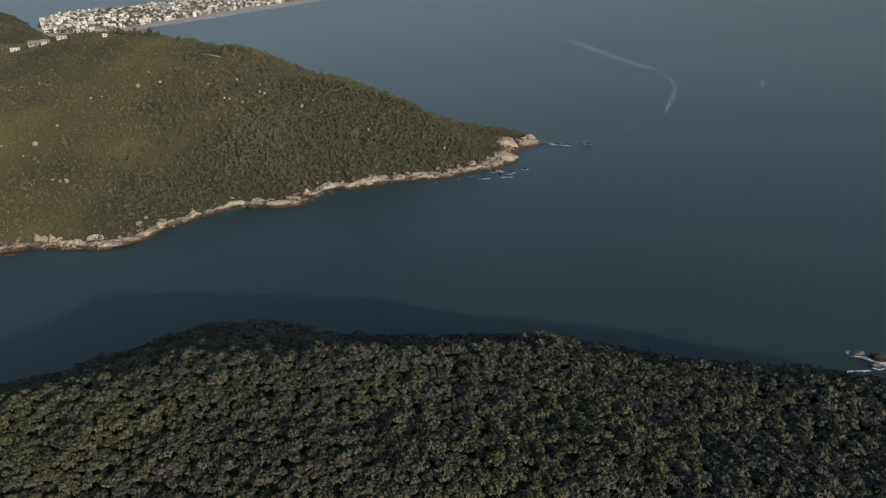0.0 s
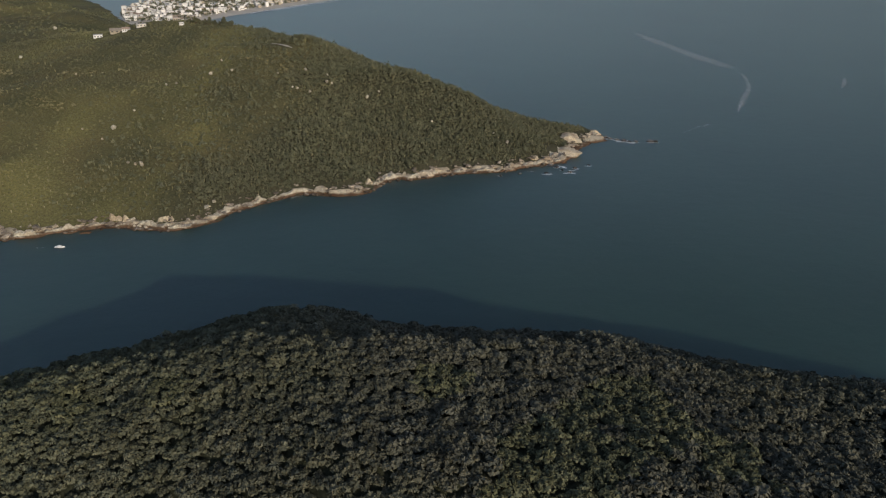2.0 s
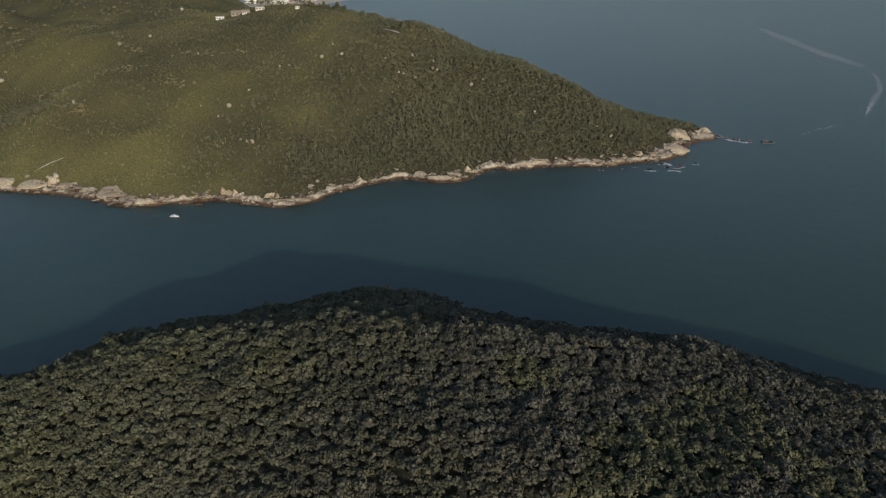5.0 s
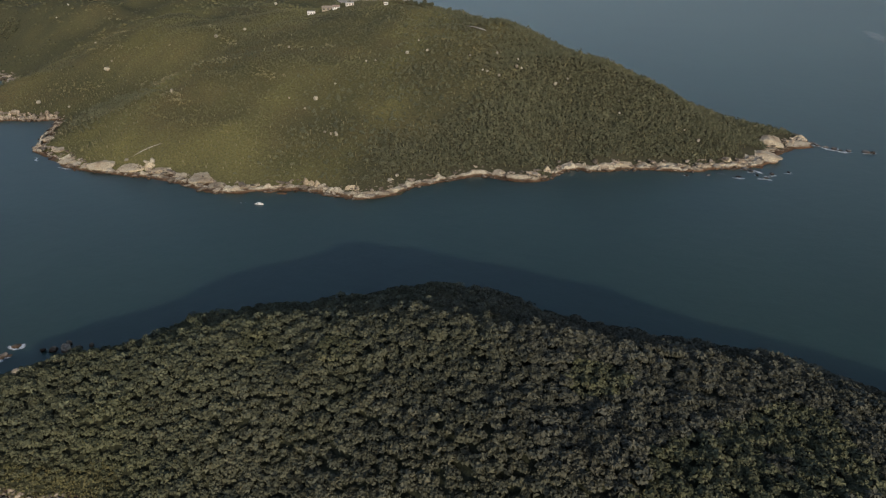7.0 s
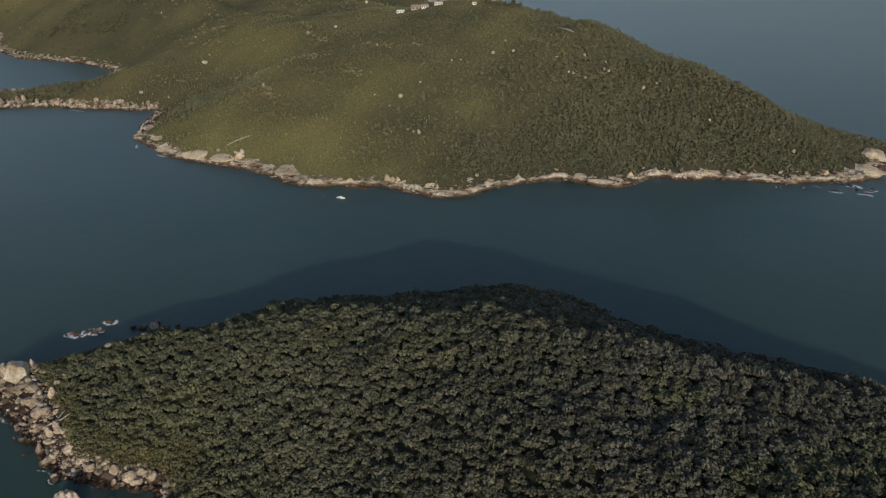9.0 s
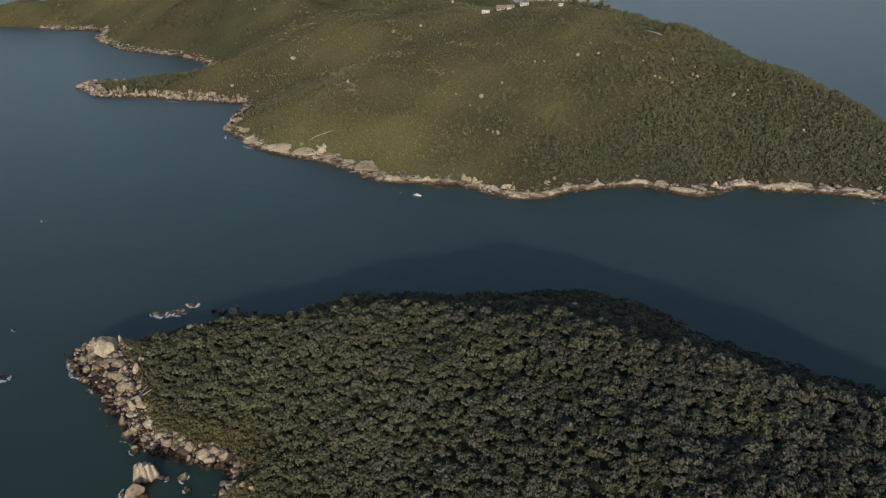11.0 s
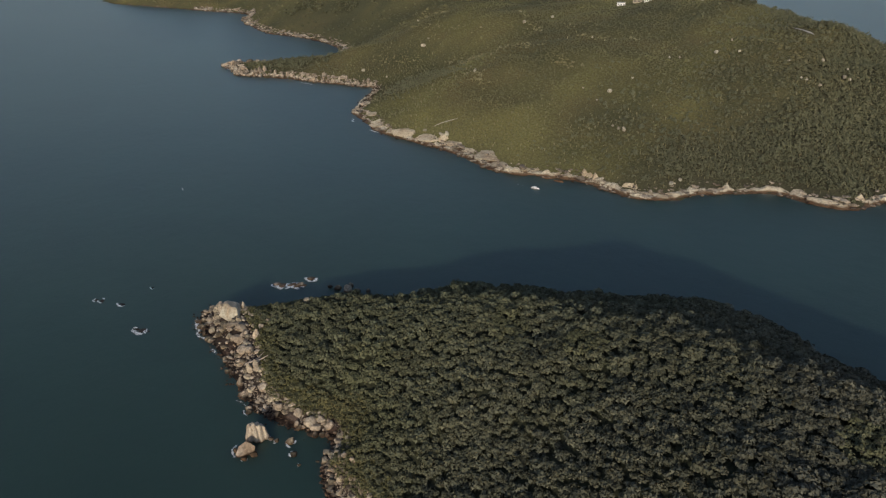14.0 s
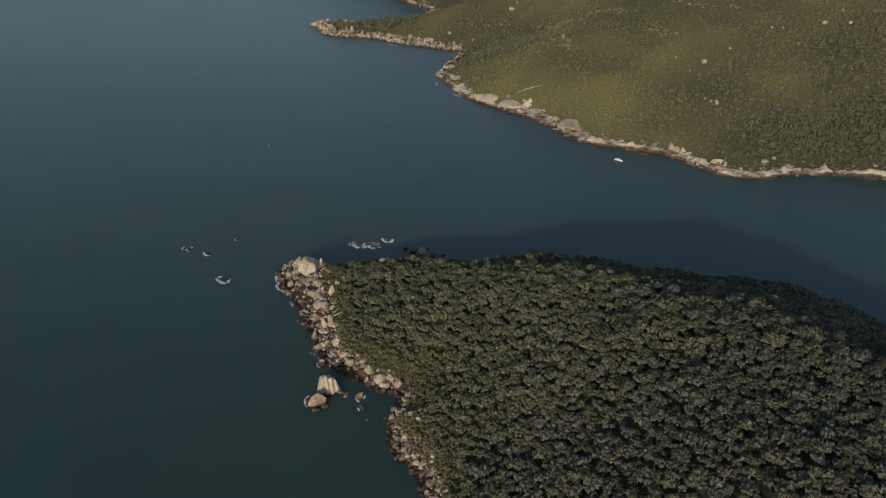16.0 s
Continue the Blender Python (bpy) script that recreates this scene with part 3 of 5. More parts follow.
# single boulders on the hill: place and width
HILL_STONES = [(-178, 414, 3.4), (-167, 420, 2.4), (-179, 435, 1.6), (-127, 440, 2.6), (-126, 406, 1.6), (-123, 406, 1.8), (-109, 421, 2.8), (-106, 420, 2.4), (-116, 406, 2.2), (-111, 431, 1.8), (-83, 413, 3.0), (-77, 418, 1.6),
               (-43, 399, 1.7), (1, 389, 2.4), (-7, 395, 1.5), (-45, 408, 1.4), (-132, 291, 2.4), (-133, 285, 2.6), (-141, 427, 1.8), (-532, 491, 2.2), (-530, 474, 1.8), (-451, 434, 1.8)]
HILL_STONES += [(-388, 384, 2.0), (-384, 375, 4.4), (-288, 325, 3.0), (-402, 331, 3.8), (-381, 335, 2.0), (-322, 415, 3.2), (-341, 435, 1.8), (-321, 448, 3.0), (-392, 600, 4.0), (-298, 404, 1.8), (-252, 396, 1.5),
                (-196, 392, 2.0), (-192, 397, 1.6), (-202, 339, 3.2), (-181, 311, 1.8), (-177, 310, 1.6), (-174, 310, 2.8), (-203, 329, 1.6), (-215, 333, 1.5), (-197, 354, 1.6), (-256, 267, 3.4), (-260, 266, 2.4), (-271, 265, 2.4)]


# bare slabs and upright teeth of rock on the headland shore: place, width, depth, height
COVE_SLABS = [(-339.4, 275.4, 10.3, 5.2, 1.2), (-322.0, 271.7, 9.4, 8.5, 2.5), (-346.6, 286.0, 8.6, 7.8, 3.6), (-303.5, 261.8, 15.7, 10.5, 2.6), (-280.9, 260.5, 12.4, 10.6, 2.7), (-264.4, 263.0, 15.8, 13.6, 3.5), (-248.9, 264.9, 10.4, 9.2, 2.5),
              (-256.4, 265.5, 5.8, 5.2, 3.9), (-235.4, 263.6, 10.2, 9.2, 2.9), (-219.7, 261.6, 17.2, 12.0, 3.4), (-207.9, 255.9, 15.7, 9.5, 2.8), (-197.1, 261.5, 14.1, 5.0, 1.5), (-184.5, 261.7, 4.8, 4.4, 2.2), (-177.1, 261.9, 4.3, 3.8, 1.7),
              (-184.1, 268.0, 9.3, 5.0, 1.5)]
SHORE_SLABS = [(-171.5, 274.0, 3.3, 2.9, 5.7), (-168.9, 274.4, 3.3, 2.9, 6.3), (-165.4, 273.8, 3.2, 2.9, 5.7), (-160.7, 271.9, 6.4, 5.8, 2.4), (-149.2, 274.2, 2.7, 2.4, 4.6), (-147.2, 274.4, 2.7, 2.4, 5.1), (-144.8, 274.3, 2.9, 2.6, 3.9),
               (-153.7, 272.4, 5.3, 4.8, 2.0), (-135.6, 276.0, 15.3, 6.2, 2.0), (-130.1, 281.1, 5.8, 5.3, 2.8), (-133.7, 286.4, 3.8, 2.7, 0.8), (-120.8, 298.9, 15.9, 7.8, 2.4), (-107.4, 312.0, 7.3, 5.2, 1.6), (-97.7, 320.5, 12.4, 6.5, 1.9),
               (-88.1, 322.6, 11.2, 5.9, 1.7), (-74.6, 321.4, 16.0, 9.1, 2.7), (-67.8, 332.3, 3.4, 3.0, 3.2), (-61.0, 343.4, 11.5, 5.6, 1.6), (-53.9, 347.8, 11.5, 5.0, 1.4)]
TIP_SLABS = [(-42.3, 349.0, 12.0, 10.8, 3.8), (-34.0, 356.5, 12.9, 9.6, 2.6), (-23.8, 359.9, 8.6, 7.7, 3.3), (-17.0, 361.9, 5.7, 5.1, 2.9), (-11.2, 364.1, 9.1, 8.2, 3.2), (-4.0, 365.6, 6.3, 5.6, 2.8), (1.7, 364.0, 7.3, 6.6, 4.0),
             (8.1, 371.0, 8.5, 7.7, 3.0), (15.7, 379.7, 4.6, 4.1, 4.6), (21.0, 378.1, 18.3, 9.3, 2.4), (32.8, 394.0, 22.2, 15.7, 3.9), (39.0, 418.8, 13.5, 12.1, 6.3), (50.5, 426.5, 17.3, 15.6, 3.8), (55.2, 437.8, 8.2, 7.4, 7.3),
             (31.3, 380.4, 7.4, 5.3, 1.4)]

# where the open slope is greener or browner, the far west darkened for haze: place, reach, how much
DRIFTS = [(-265, 268, 24, 0.5), (-240, 278, 24, 0.5), (-216, 274, 18, 0.4), (-298, 282, 16, 0.4), (-180, 296, 22, -0.25), (-186, 322, 22, -0.25), (-397, 354, 30, -0.5), (-563, 413, 50, -0.6),
          (-460, 335, 25, -0.4), (-335, 322, 18, -0.4), (-323, 345, 16, 0.3), (-280, 330, 20, 0.2), (-600, 385, 30, -0.2), (-620, 470, 110, -0.5), (-520, 560, 90, -0.45), (-450, 420, 40, -0.35), (-260, 470, 60, -0.15)]


def growth_and_shade(x, y):
    fold_shade = 0.42 * noise2(x, 0.3 * y, 20, 31) + 0.2 * noise2(x, 0.35 * y, 8, 32)   # light on spurs and shade in gullies, painted as streaks of tint
    return fold_shade + sum(g * np.exp(-((x - a) ** 2 + (y - b) ** 2) / (r * r) * (1 + 0.4 * noise2(x, y, 17, 28))) for a, b, r, g in DRIFTS)


def hill_plants(name, step, x0, x1, y0, y1, wood, far, spread, templates, mat, label, category):
    """One growth of the headland: in the wood, or outside of it."""
    x, y = scatter(rng, x0, x1, y0, y1, step)
    z, d = head_height(x, y)
    bearing, r = np.degrees(np.arctan2(-x, y)), np.hypot(x, y)
    shady = woodland(x, y, z)
    here = (shady + 0.6 * noise2(x, y, 40, 24) > rng.uniform(-1, 1, len(x)) ** 3 * 2.0) if wood else (shady < rng.uniform(-0.2, 1.3, len(x)))
    ok = (d > 4.6 + bare_coast(x, y) + 2 * noise2(x, y, 11, 15)) & (r > far[0]) & (r < far[1]) & here
    for a, b, wide in HILL_STONES:
        ok &= np.hypot(x - a + 0.35 * wide * a / 450, y - b + 0.35 * wide) > wide * 0.9
    for a, b, wide, deep, high in COVE_SLABS + SHORE_SLABS + TIP_SLABS:
        ok &= np.hypot((x - a) / (0.5 * wide + 1), (y - b) / (0.5 * deep + 1)) > 1
    for line, gap in BARE:
        ok &= inside_by(x, y, np.array(line)) < -gap
    if not wood:
        ok &= noise2(x, y, 18, 14) + rng.uniform(-0.9, 0.9, len(x)) > -0.75
    x, y, z, d = x[ok], y[ok], z[ok], d[ok]
    size = np.clip(rng.lognormal(*spread, len(x)), 0.5, 3.5) * np.clip(0.72 + d / 60, 0.7, 1)
    ob = new(name, plant(name, np.stack([x, y, z], 1), size, size * (0.15 if wood else -0.1), templates, None, [mat], rng, 0.45 + (0 if wood else growth_and_shade(x, y)), 0.22 if wood else 0.18))
    return tagged(ob, label, category, kind="stuff")


hill_plants("hillside_woods", 1.7, -680, 70, 262, 640, True, (200, 700), (0.08, 0.26), TALL, WOODS, "dark olive-green low trees standing close on the headland slope", "woods")
hill_plants("hillside_scrub", 2.0, -620, 60, 245, 620, False, (200, 640), (-0.35, 0.3), MOUNDS, SCRUB, "yellow-green scrub on the sunny headland slope", "scrub")
hill_plants("distant_scrub", 6.6, -1100, -100, 380, 1150, False, (640, 1250), (0.3, 0.3), MOUNDS, SCRUB, "scrub on the far hills behind the headland", "scrub")

# shade under the trees, painted into the ground by this attribute
me = bpy.data.objects["headland_ground"].data
co = np.empty(len(me.vertices) * 3, np.float32)
me.vertices.foreach_get("co", co)
co = co.reshape(-1, 3).astype(float)
shade = np.clip(0.5 + 0.6 * woodland(*co.T), 0, 1) * (np.hypot(co[:, 0], co[:, 1]) < 620)
me.attributes.new("tint", "FLOAT", "POINT").data.foreach_set("value", shade.astype(np.float32))
slope_tone = growth_and_shade(co[:, 0], co[:, 1])
me.attributes.new("slope_tone", "FLOAT", "POINT").data.foreach_set("value", np.clip(slope_tone * 1.2, 0, 1).astype(np.float32))
me.attributes.new("bare", "FLOAT", "POINT").data.foreach_set("value", np.clip(-slope_tone * 1.0, 0, 1).astype(np.float32))

# dark thickets, part of their darkness being shade put into the leaf colour
xs, ys = [], []
for gx, gy, gr in GROVES:
    many = int(gr * gr * 1.7)
    a, q = rng.uniform(0, 2 * pi, many), rng.uniform(0, 1, many) ** 0.6 * gr * 1.3
    xs.append(gx + q * np.cos(a))
    ys.append(gy + q * np.sin(a))
x, y = np.concatenate(xs), np.concatenate(ys)
z, d = head_height(x, y)
ok = (d > 6) & (noise2(x, y, 9, 27) > -0.45)
x, y, z = x[ok], y[ok], z[ok]
tagged(new("dark_thicket", plant("dark_thicket", np.stack([x, y, z], 1), np.clip(rng.lognormal(0.05, 0.25, len(x)), 0.6, 2), np.full(len(x), 0.25), TALL, None, [THICKET], rng)), "dark green thickets on the open headland slope, deepened for shade", "thicket", kind="stuff")

# dry shrubs in rows across the open slope, and pale slender stems on the lower slopes
PLUMES = [plume(rng, 5) for _ in range(6)]
xs, ys = [], []
for (ax, ay), (bx, by), many in (((-346, 363), (-310, 350), 46), ((-290, 319), (-267, 314), 40), ((-250, 350), (-230, 348), 30), ((-340, 432), (-296, 402), 40), ((-470, 452), (-400, 420), 60), ((-262, 395), (-225, 405), 30),
                                 ((-300, 350), (-270, 372), 30), ((-420, 392), (-350, 400), 50), ((-540, 520), (-470, 480), 50), ((-170, 440), (-120, 436), 40), ((-126, 402), (-100, 424), 30), ((-410, 345), (-375, 362), 30)):
    s = rng.uniform(0, 1, many)
    xs.append(ax + (bx - ax) * s + rng.normal(0, 2.5, many))
    ys.append(ay + (by - ay) * s + rng.normal(0, 3.0, many))
x, y = np.concatenate(xs), np.concatenate(ys)
z, d = head_height(x, y)
tagged(new("dry_shrubs", plant("dry_shrubs", np.stack([x, y, z], 1), rng.uniform(0.7, 1.4, len(x)), np.full(len(x), 0.8), BUSHES, None, [DRY_LEAVES], rng, 0.45)), "pale dry shrubs in loose rows on the slope", "shrubs", kind="stuff")
x, y = scatter(rng, -420, 30, 255, 440, 2.7)
z, d = head_height(x, y)
ok = (d > 6 + bare_coast(x, y)) & (rng.uniform(size=len(x)) < np.clip(0.75 - d / 110 + 0.5 * noise2(x, y, 30, 23), 0.06, 0.8))
x, y, z = x[ok], y[ok], z[ok]
tagged(new("pale_stems", plant("pale_stems", np.stack([x, y, z], 1), rng.uniform(0.5, 1.6, len(x)), np.full(len(x), 0.3), PLUMES, None, [DRY_LEAVES], rng, 0.4)), "slender yellowish stems standing in the hillside growth", "stems", kind="stuff")


# ---- rocks ----
def boulder_mesh(name, seed, squash, fine=3, mat=None, near=0.6, split=False):
    """A granite boulder: a ball cut by planes, its edges worn round."""
    r = np.random.default_rng(seed)
    bm = bmesh.new()
    bmesh.ops.create_icosphere(bm, subdivisions=fine, radius=1.0)
    cut = r.normal(size=(16, 3))
    cut /= np.linalg.norm(cut, axis=1)[:, None]
    dist = r.uniform(near, 0.95, 16)
    for v in bm.verts:
        p = np.array(v.co)
        reach = 1 / np.maximum(cut @ p / dist, 0.05)
        k = float(np.sum(np.minimum(reach, 3.0) ** -40.0) ** (-1 / 40.0))
        k = min(k, 1.15) * (1 + 0.05 * noise.noise(Vector(p) * 2.3 + Vector((seed, 0, 0))) + 0.03 * noise.noise(Vector(p) * 6.0))
        if split:   # weathered along joints into lower and higher blocks
            a, b = p[0] * 2.6 + 0.5 * p[1] + seed, p[1] * 1.9 - 0.4 * p[0] + seed
            joint = min(abs(a - round(a)), abs(b - round(b)))
            k *= 1 - 0.1 * max(0.0, 1 - joint / 0.09) + 0.09 * noise.cell(Vector((math.floor(a + 0.5), math.floor(b + 0.5), seed)))
        v.co = Vector(p) * k
        v.co.z *= squash
    me = bpy.data.meshes.new(name)
    bm.to_mesh(me)
    bm.free()
    me.materials.append(mat or ROCK)
    me.polygons.foreach_set("use_smooth", np.full(len(me.polygons), False))
    return me


BOULDERS = [boulder_mesh("boulder", 40 + k, q) for k, q in enumerate((0.7, 0.8, 0.62, 0.9, 0.75, 1.0, 0.66, 0.85, 0.72, 0.95))]
STONES = [boulder_mesh("stone", 70 + k, q, 2) for k, q in enumerate((0.7, 0.8, 0.6, 0.9, 0.75, 0.65))]
WHITE_STONES = [boulder_mesh("stone", 90 + k, q, 2, PALE_ROCK) for k, q in enumerate((0.8, 0.95, 0.7, 1.0))]
GREY_STONES = [boulder_mesh("stone", 110 + k, q, 2, GREY_ROCK) for k, q in enumerate((0.7, 0.8, 0.6, 0.9))]
SLABS = [boulder_mesh("slab", 130 + k, 1.0, 4, SLAB_ROCK, 0.5, True) for k in range(7)]
AWASH = []
BROWN_STONES = [boulder_mesh("stone", 115 + k, 0.8, 2, SEA_ROCK) for k in range(3)]
WARM_BOULDERS = [boulder_mesh("boulder", 150 + k, 1.0, 3, WARM_ROCK, 0.6) for k in range(8)]
CHIPS = [boulder_mesh("stone", 120 + k, q, 1) for k, q in enumerate((0.8, 0.95, 0.7, 1.05, 0.85, 0.6, 0.9, 0.75))]
dice = random.Random(5)


def boulder(mesh, x, y, z, r, label, group="", stretch=1.0, tall=1.0, lean=0.0, turn=None):
    ob = new("boulder", mesh)
    ob.matrix_world = pose(x, y, z, lean, dice.uniform(-14, 14), dice.uniform(0, 360) if turn is None else turn) @ Matrix.Diagonal((r * stretch, r, r * tall, 1))
    return tagged(ob, label, "boulder", group)


HEAPS = {}


def loose(heap, mesh, x, y, z, r, stretch=1.0, tall=1.0):
    """One of the countless stones that are joined into a heap later on."""
    HEAPS.setdefault(heap, []).append((mesh, pose(x, y, z, dice.uniform(-10, 10), dice.uniform(-14, 14), dice.uniform(0, 360)) @ Matrix.Diagonal((r * stretch, r, r * tall, 1))))


def join_heap(heap, label):
    vs, fs, n = [], [], 0
    for me, m in HEAPS[heap]:
        v = np.empty(len(me.vertices) * 3, np.float32)
        me.vertices.foreach_get("co", v)
        f = np.empty(len(me.polygons) * 3, np.int32)
        me.polygons.foreach_get("vertices", f)
        m = np.array(m)
        vs.append(v.reshape(-1, 3) @ m[:3, :3].T + m[:3, 3])
        fs.append(f.reshape(-1, 3) + n)
        n += len(me.vertices)
    return tagged(new(heap, mesh_from(heap, np.concatenate(vs), np.concatenate(fs), [LOOSE_ROCK])), label, "rocks", kind="stuff")


def along(line, step):
    """Points at even steps along a line, with the way along it."""
    line = np.array(line, float)
    seg = np.hypot(*np.diff(line, axis=0).T)
    s = np.concatenate([[0], np.cumsum(seg)])
    at = np.arange(0, s[-1], step)
    p = np.stack([np.interp(at, s, line[:, 0]), np.interp(at, s, line[:, 1])], 1)
    w = np.gradient(p, axis=0)
    return p, w / np.linalg.norm(w, axis=1)[:, None], at


def shelf(name, line, inward, width, height, step, label, seed, mat=None, cell=1.0, lift=0.0, over=False):
    """A ledge of bare rock along a shore, in blocks and cracks, from under the water up to the scrub."""
    p, w, at = along(line, step)
    side = np.stack([-w[:, 1], w[:, 0]], 1) * inward
    offs = np.concatenate([[-3.0, -1.5, -0.5], np.linspace(0.06, 1, 12)])
    k = len(offs)
    wide = width * (0.75 + 0.4 * noise2(at, at * 0, 26, seed) + 0.35 * noise2(at, at * 0, 9, seed + 1)).clip(0.4, 1.6)
    high = height * (0.65 + 0.45 * noise2(at, at * 0, 19, seed + 2) + 0.4 * noise2(at, at * 0, 5, seed + 3)).clip(0.3, 1.6)
    o = np.where(offs[None] < 0, offs[None], offs[None] * wide[:, None])
    q = p[:, None] + side[:, None] * o[..., None]
    t = np.clip(offs, 0, 1)[None]
    bx, by = q[..., 0], q[..., 1]
    step_up = np.clip((t - 0.08 - 0.42 * cell2(bx, by, 5.5 * cell, seed + 4) * (noise2(bx, by, 30, seed + 9) > -0.3)) / 0.1, 0, 1)
    block = 0.35 + 0.85 * cell2(bx, by, 6.5 * cell, seed + 5) ** 1.5 + 0.5 / cell * cell2(bx, by, 2.6 * cell, seed + 8)
    z = -1.4 + 1.5 * np.clip((offs[None] + 3) / 3, 0, 1) + high[:, None] * block * step_up * (0.8 + 0.45 * t)
    z = z + np.where(offs[None] < 0, 0, 0.2 * noise2(bx, by, 3.2, seed + 6) + 0.15 * noise2(bx, by, 1.5, seed + 7))
    z = z + lift * np.maximum(offs[None] * wide[:, None], 0) * (offs[None] > 0) * (0.7 + 0.6 * cell2(bx, by, 6.5 * cell, seed + 5))
    if over:   # slabs that lie on the slope
        z = np.where(offs[None] > 0, np.maximum(z, head_height(bx, by)[0] - 0.5 + (0.4 + 1.0 * cell2(bx, by, 2.6 * cell, seed + 5) + 0.4 * cell2(bx, by, 1.2 * cell, seed + 6)) * step_up), z)
    z[:, -1] -= 1.6
    n = len(p)
    ids = np.arange(n * k).reshape(n, k)
    f = np.stack([ids[:-1, :-1], ids[1:, :-1], ids[1:, 1:], ids[:-1, 1:]], -1).reshape(-1, 4)
    if inward < 0:
        f = f[:, ::-1]
    ob = new(name, mesh_from(name, np.concatenate([q, z[..., None]], -1).reshape(-1, 3), f, [mat or ROCK]))
    return tagged(ob, label, "rock", kind="structure")


front = smooth_line(HEAD_FRONT, 6, closed=False)
west = smooth_line(HEAD_FRONT[-2:] + HEAD_WEST[:11], 6, closed=False)
shelf("rock_shelf", front, -1, 6.0, 1.5, 0.8, "pale cream granite shelf along the headland shore", 20, SHELF_ROCK, 0.8)
shelf("rock_shelf", west, -1, 9.0, 1.8, 1.2, "pale granite shelf along the far coves", 30, COVE_ROCK)
point = np.roll(ISLAND_SHORE, 30, 0)[:84]
shelf("rock_shelf", point, 1, 8.5, 0.9, 0.8, "low brown rock under the boulders of the island shore", 36, WET_SHADE_ROCK)
shelf("rock_shelf", ISLAND_SHORE[84:170], 1, 4.5, 1.8, 1.5, "dark rock at the foot of the island's shaded side", 41, WET_SHADE_ROCK)

# boulders heaped along the island's western shore: the larger ones singly, the rest joined
p, w, at = along(point, 0.5)
near_point = np.hypot(p[:, 0] + 182, p[:, 1] - 86)
singles = 0
for i in range(len(p)):
    x, y = p[i]
    if (y > 103 and x > -187) or hypot(x, y) < 70:
        if dice.random() > 0.1:
            continue
    heap = math.exp(-(near_point[i] / 20) ** 2)
    for _ in range(7 if x < -166 else 11):
        off = dice.uniform(-0.8, 0.8 + float(bare_shore(x, y)) * (1.0 + 0.5 * heap))
        if dice.random() < 0.13:
            off = dice.uniform(-2.8, -0.5)
        r = min(max(dice.lognormvariate(-0.98, 0.48), 0.22), 1.1) * (0.6 if off < -0.8 else 1) * (0.85 if x > -166 else 1)
        bx, by = x - w[i][1] * off, y + w[i][0] * off
        base = max(float(island_height(np.array([bx]), np.array([by]))[0][0]), -0.3) + r * 0.3 + 0.7 * heap * dice.random() ** 2
        if hypot(bx + 175.3, by - 87.2) < 3.6 or (by > 94 and bx < -172):
            continue
        if r > 0.8 and singles < 240:
            singles += 1
            boulder(dice.choice(BOULDERS), bx, by, base, r, "weathered tan granite boulder heaped on the island shore", "boulders along the island shore", dice.uniform(0.9, 1.5), dice.uniform(0.8, 1.2))
        else:
            loose("shore_stones", dice.choice(STONES if r > 0.6 else CHIPS), bx, by, base, r, dice.uniform(0.9, 1.6), dice.uniform(0.7, 1.2))

# the wide heap on the point itself
for k in range(210):
    a, q = dice.uniform(0, 2 * pi), dice.random() ** 0.5
    bx, by = -177.5 + 11.5 * q * cos(a), 87.0 + 7.5 * q * sin(a)
    z, d = island_height(np.array([bx]), np.array([by]))
    r = min(max(dice.lognormvariate(-0.75, 0.5), 0.25), 1.1)
    if d[0] < -0.5 or d[0] > bare_shore(bx, by) + 1 or hypot(bx + 175.3, by - 87.2) < 3.6:
        continue
    z = float(z[0]) + 0.35 * r + 0.3
    if r > 0.9:
        boulder(dice.choice(BOULDERS), bx, by, z, r, "weathered tan granite boulder heaped on the island shore", "boulders along the island shore", dice.uniform(0.9, 1.5), dice.uniform(0.8, 1.2))
    else:
        loose("shore_stones", dice.choice(STONES if r > 0.6 else CHIPS), bx, by, z, r, dice.uniform(0.9, 1.6), dice.uniform(0.7, 1.2))

# the large ones, singly: place, width, depth, height
BIG = "large pale granite boulder on the rocky point"
POINT_ROCKS = [(-180.3, 86.9, 2.6, 2.3, 2.9), (-183.3, 83.9, 3.3, 2.9, 2.0), (-181.4, 84.9, 1.7, 1.5, 1.4), (-174.8, 91.2, 1.7, 1.5, 3.4), (-169.0, 90.7, 3.4, 2.1, 1.0), (-166.4, 85.1, 3.4, 3.1, 2.5), (-159.1, 85.5, 2.1, 1.9, 3.5),
               (-161.0, 88.8, 2.0, 1.8, 2.2), (-161.8, 91.7, 2.5, 2.2, 1.7), (-164.1, 94.8, 1.7, 1.5, 1.2), (-165.9, 97.3, 1.7, 1.5, 1.0), (-164.3, 82.7, 5.2, 3.4, 1.8), (-159.3, 80.9, 4.1, 3.7, 2.3), (-156.1, 81.2, 3.8, 3.2, 1.7),
               (-152.9, 81.9, 1.7, 1.5, 1.1), (-170.2, 85.3, 7.3, 2.2, 1.1), (-186.7, 81.6, 2.8, 2.1, 1.0), (-183.0, 80.6, 2.7, 2.1, 1.0), (-178.2, 81.5, 2.7, 2.4, 1.3)]
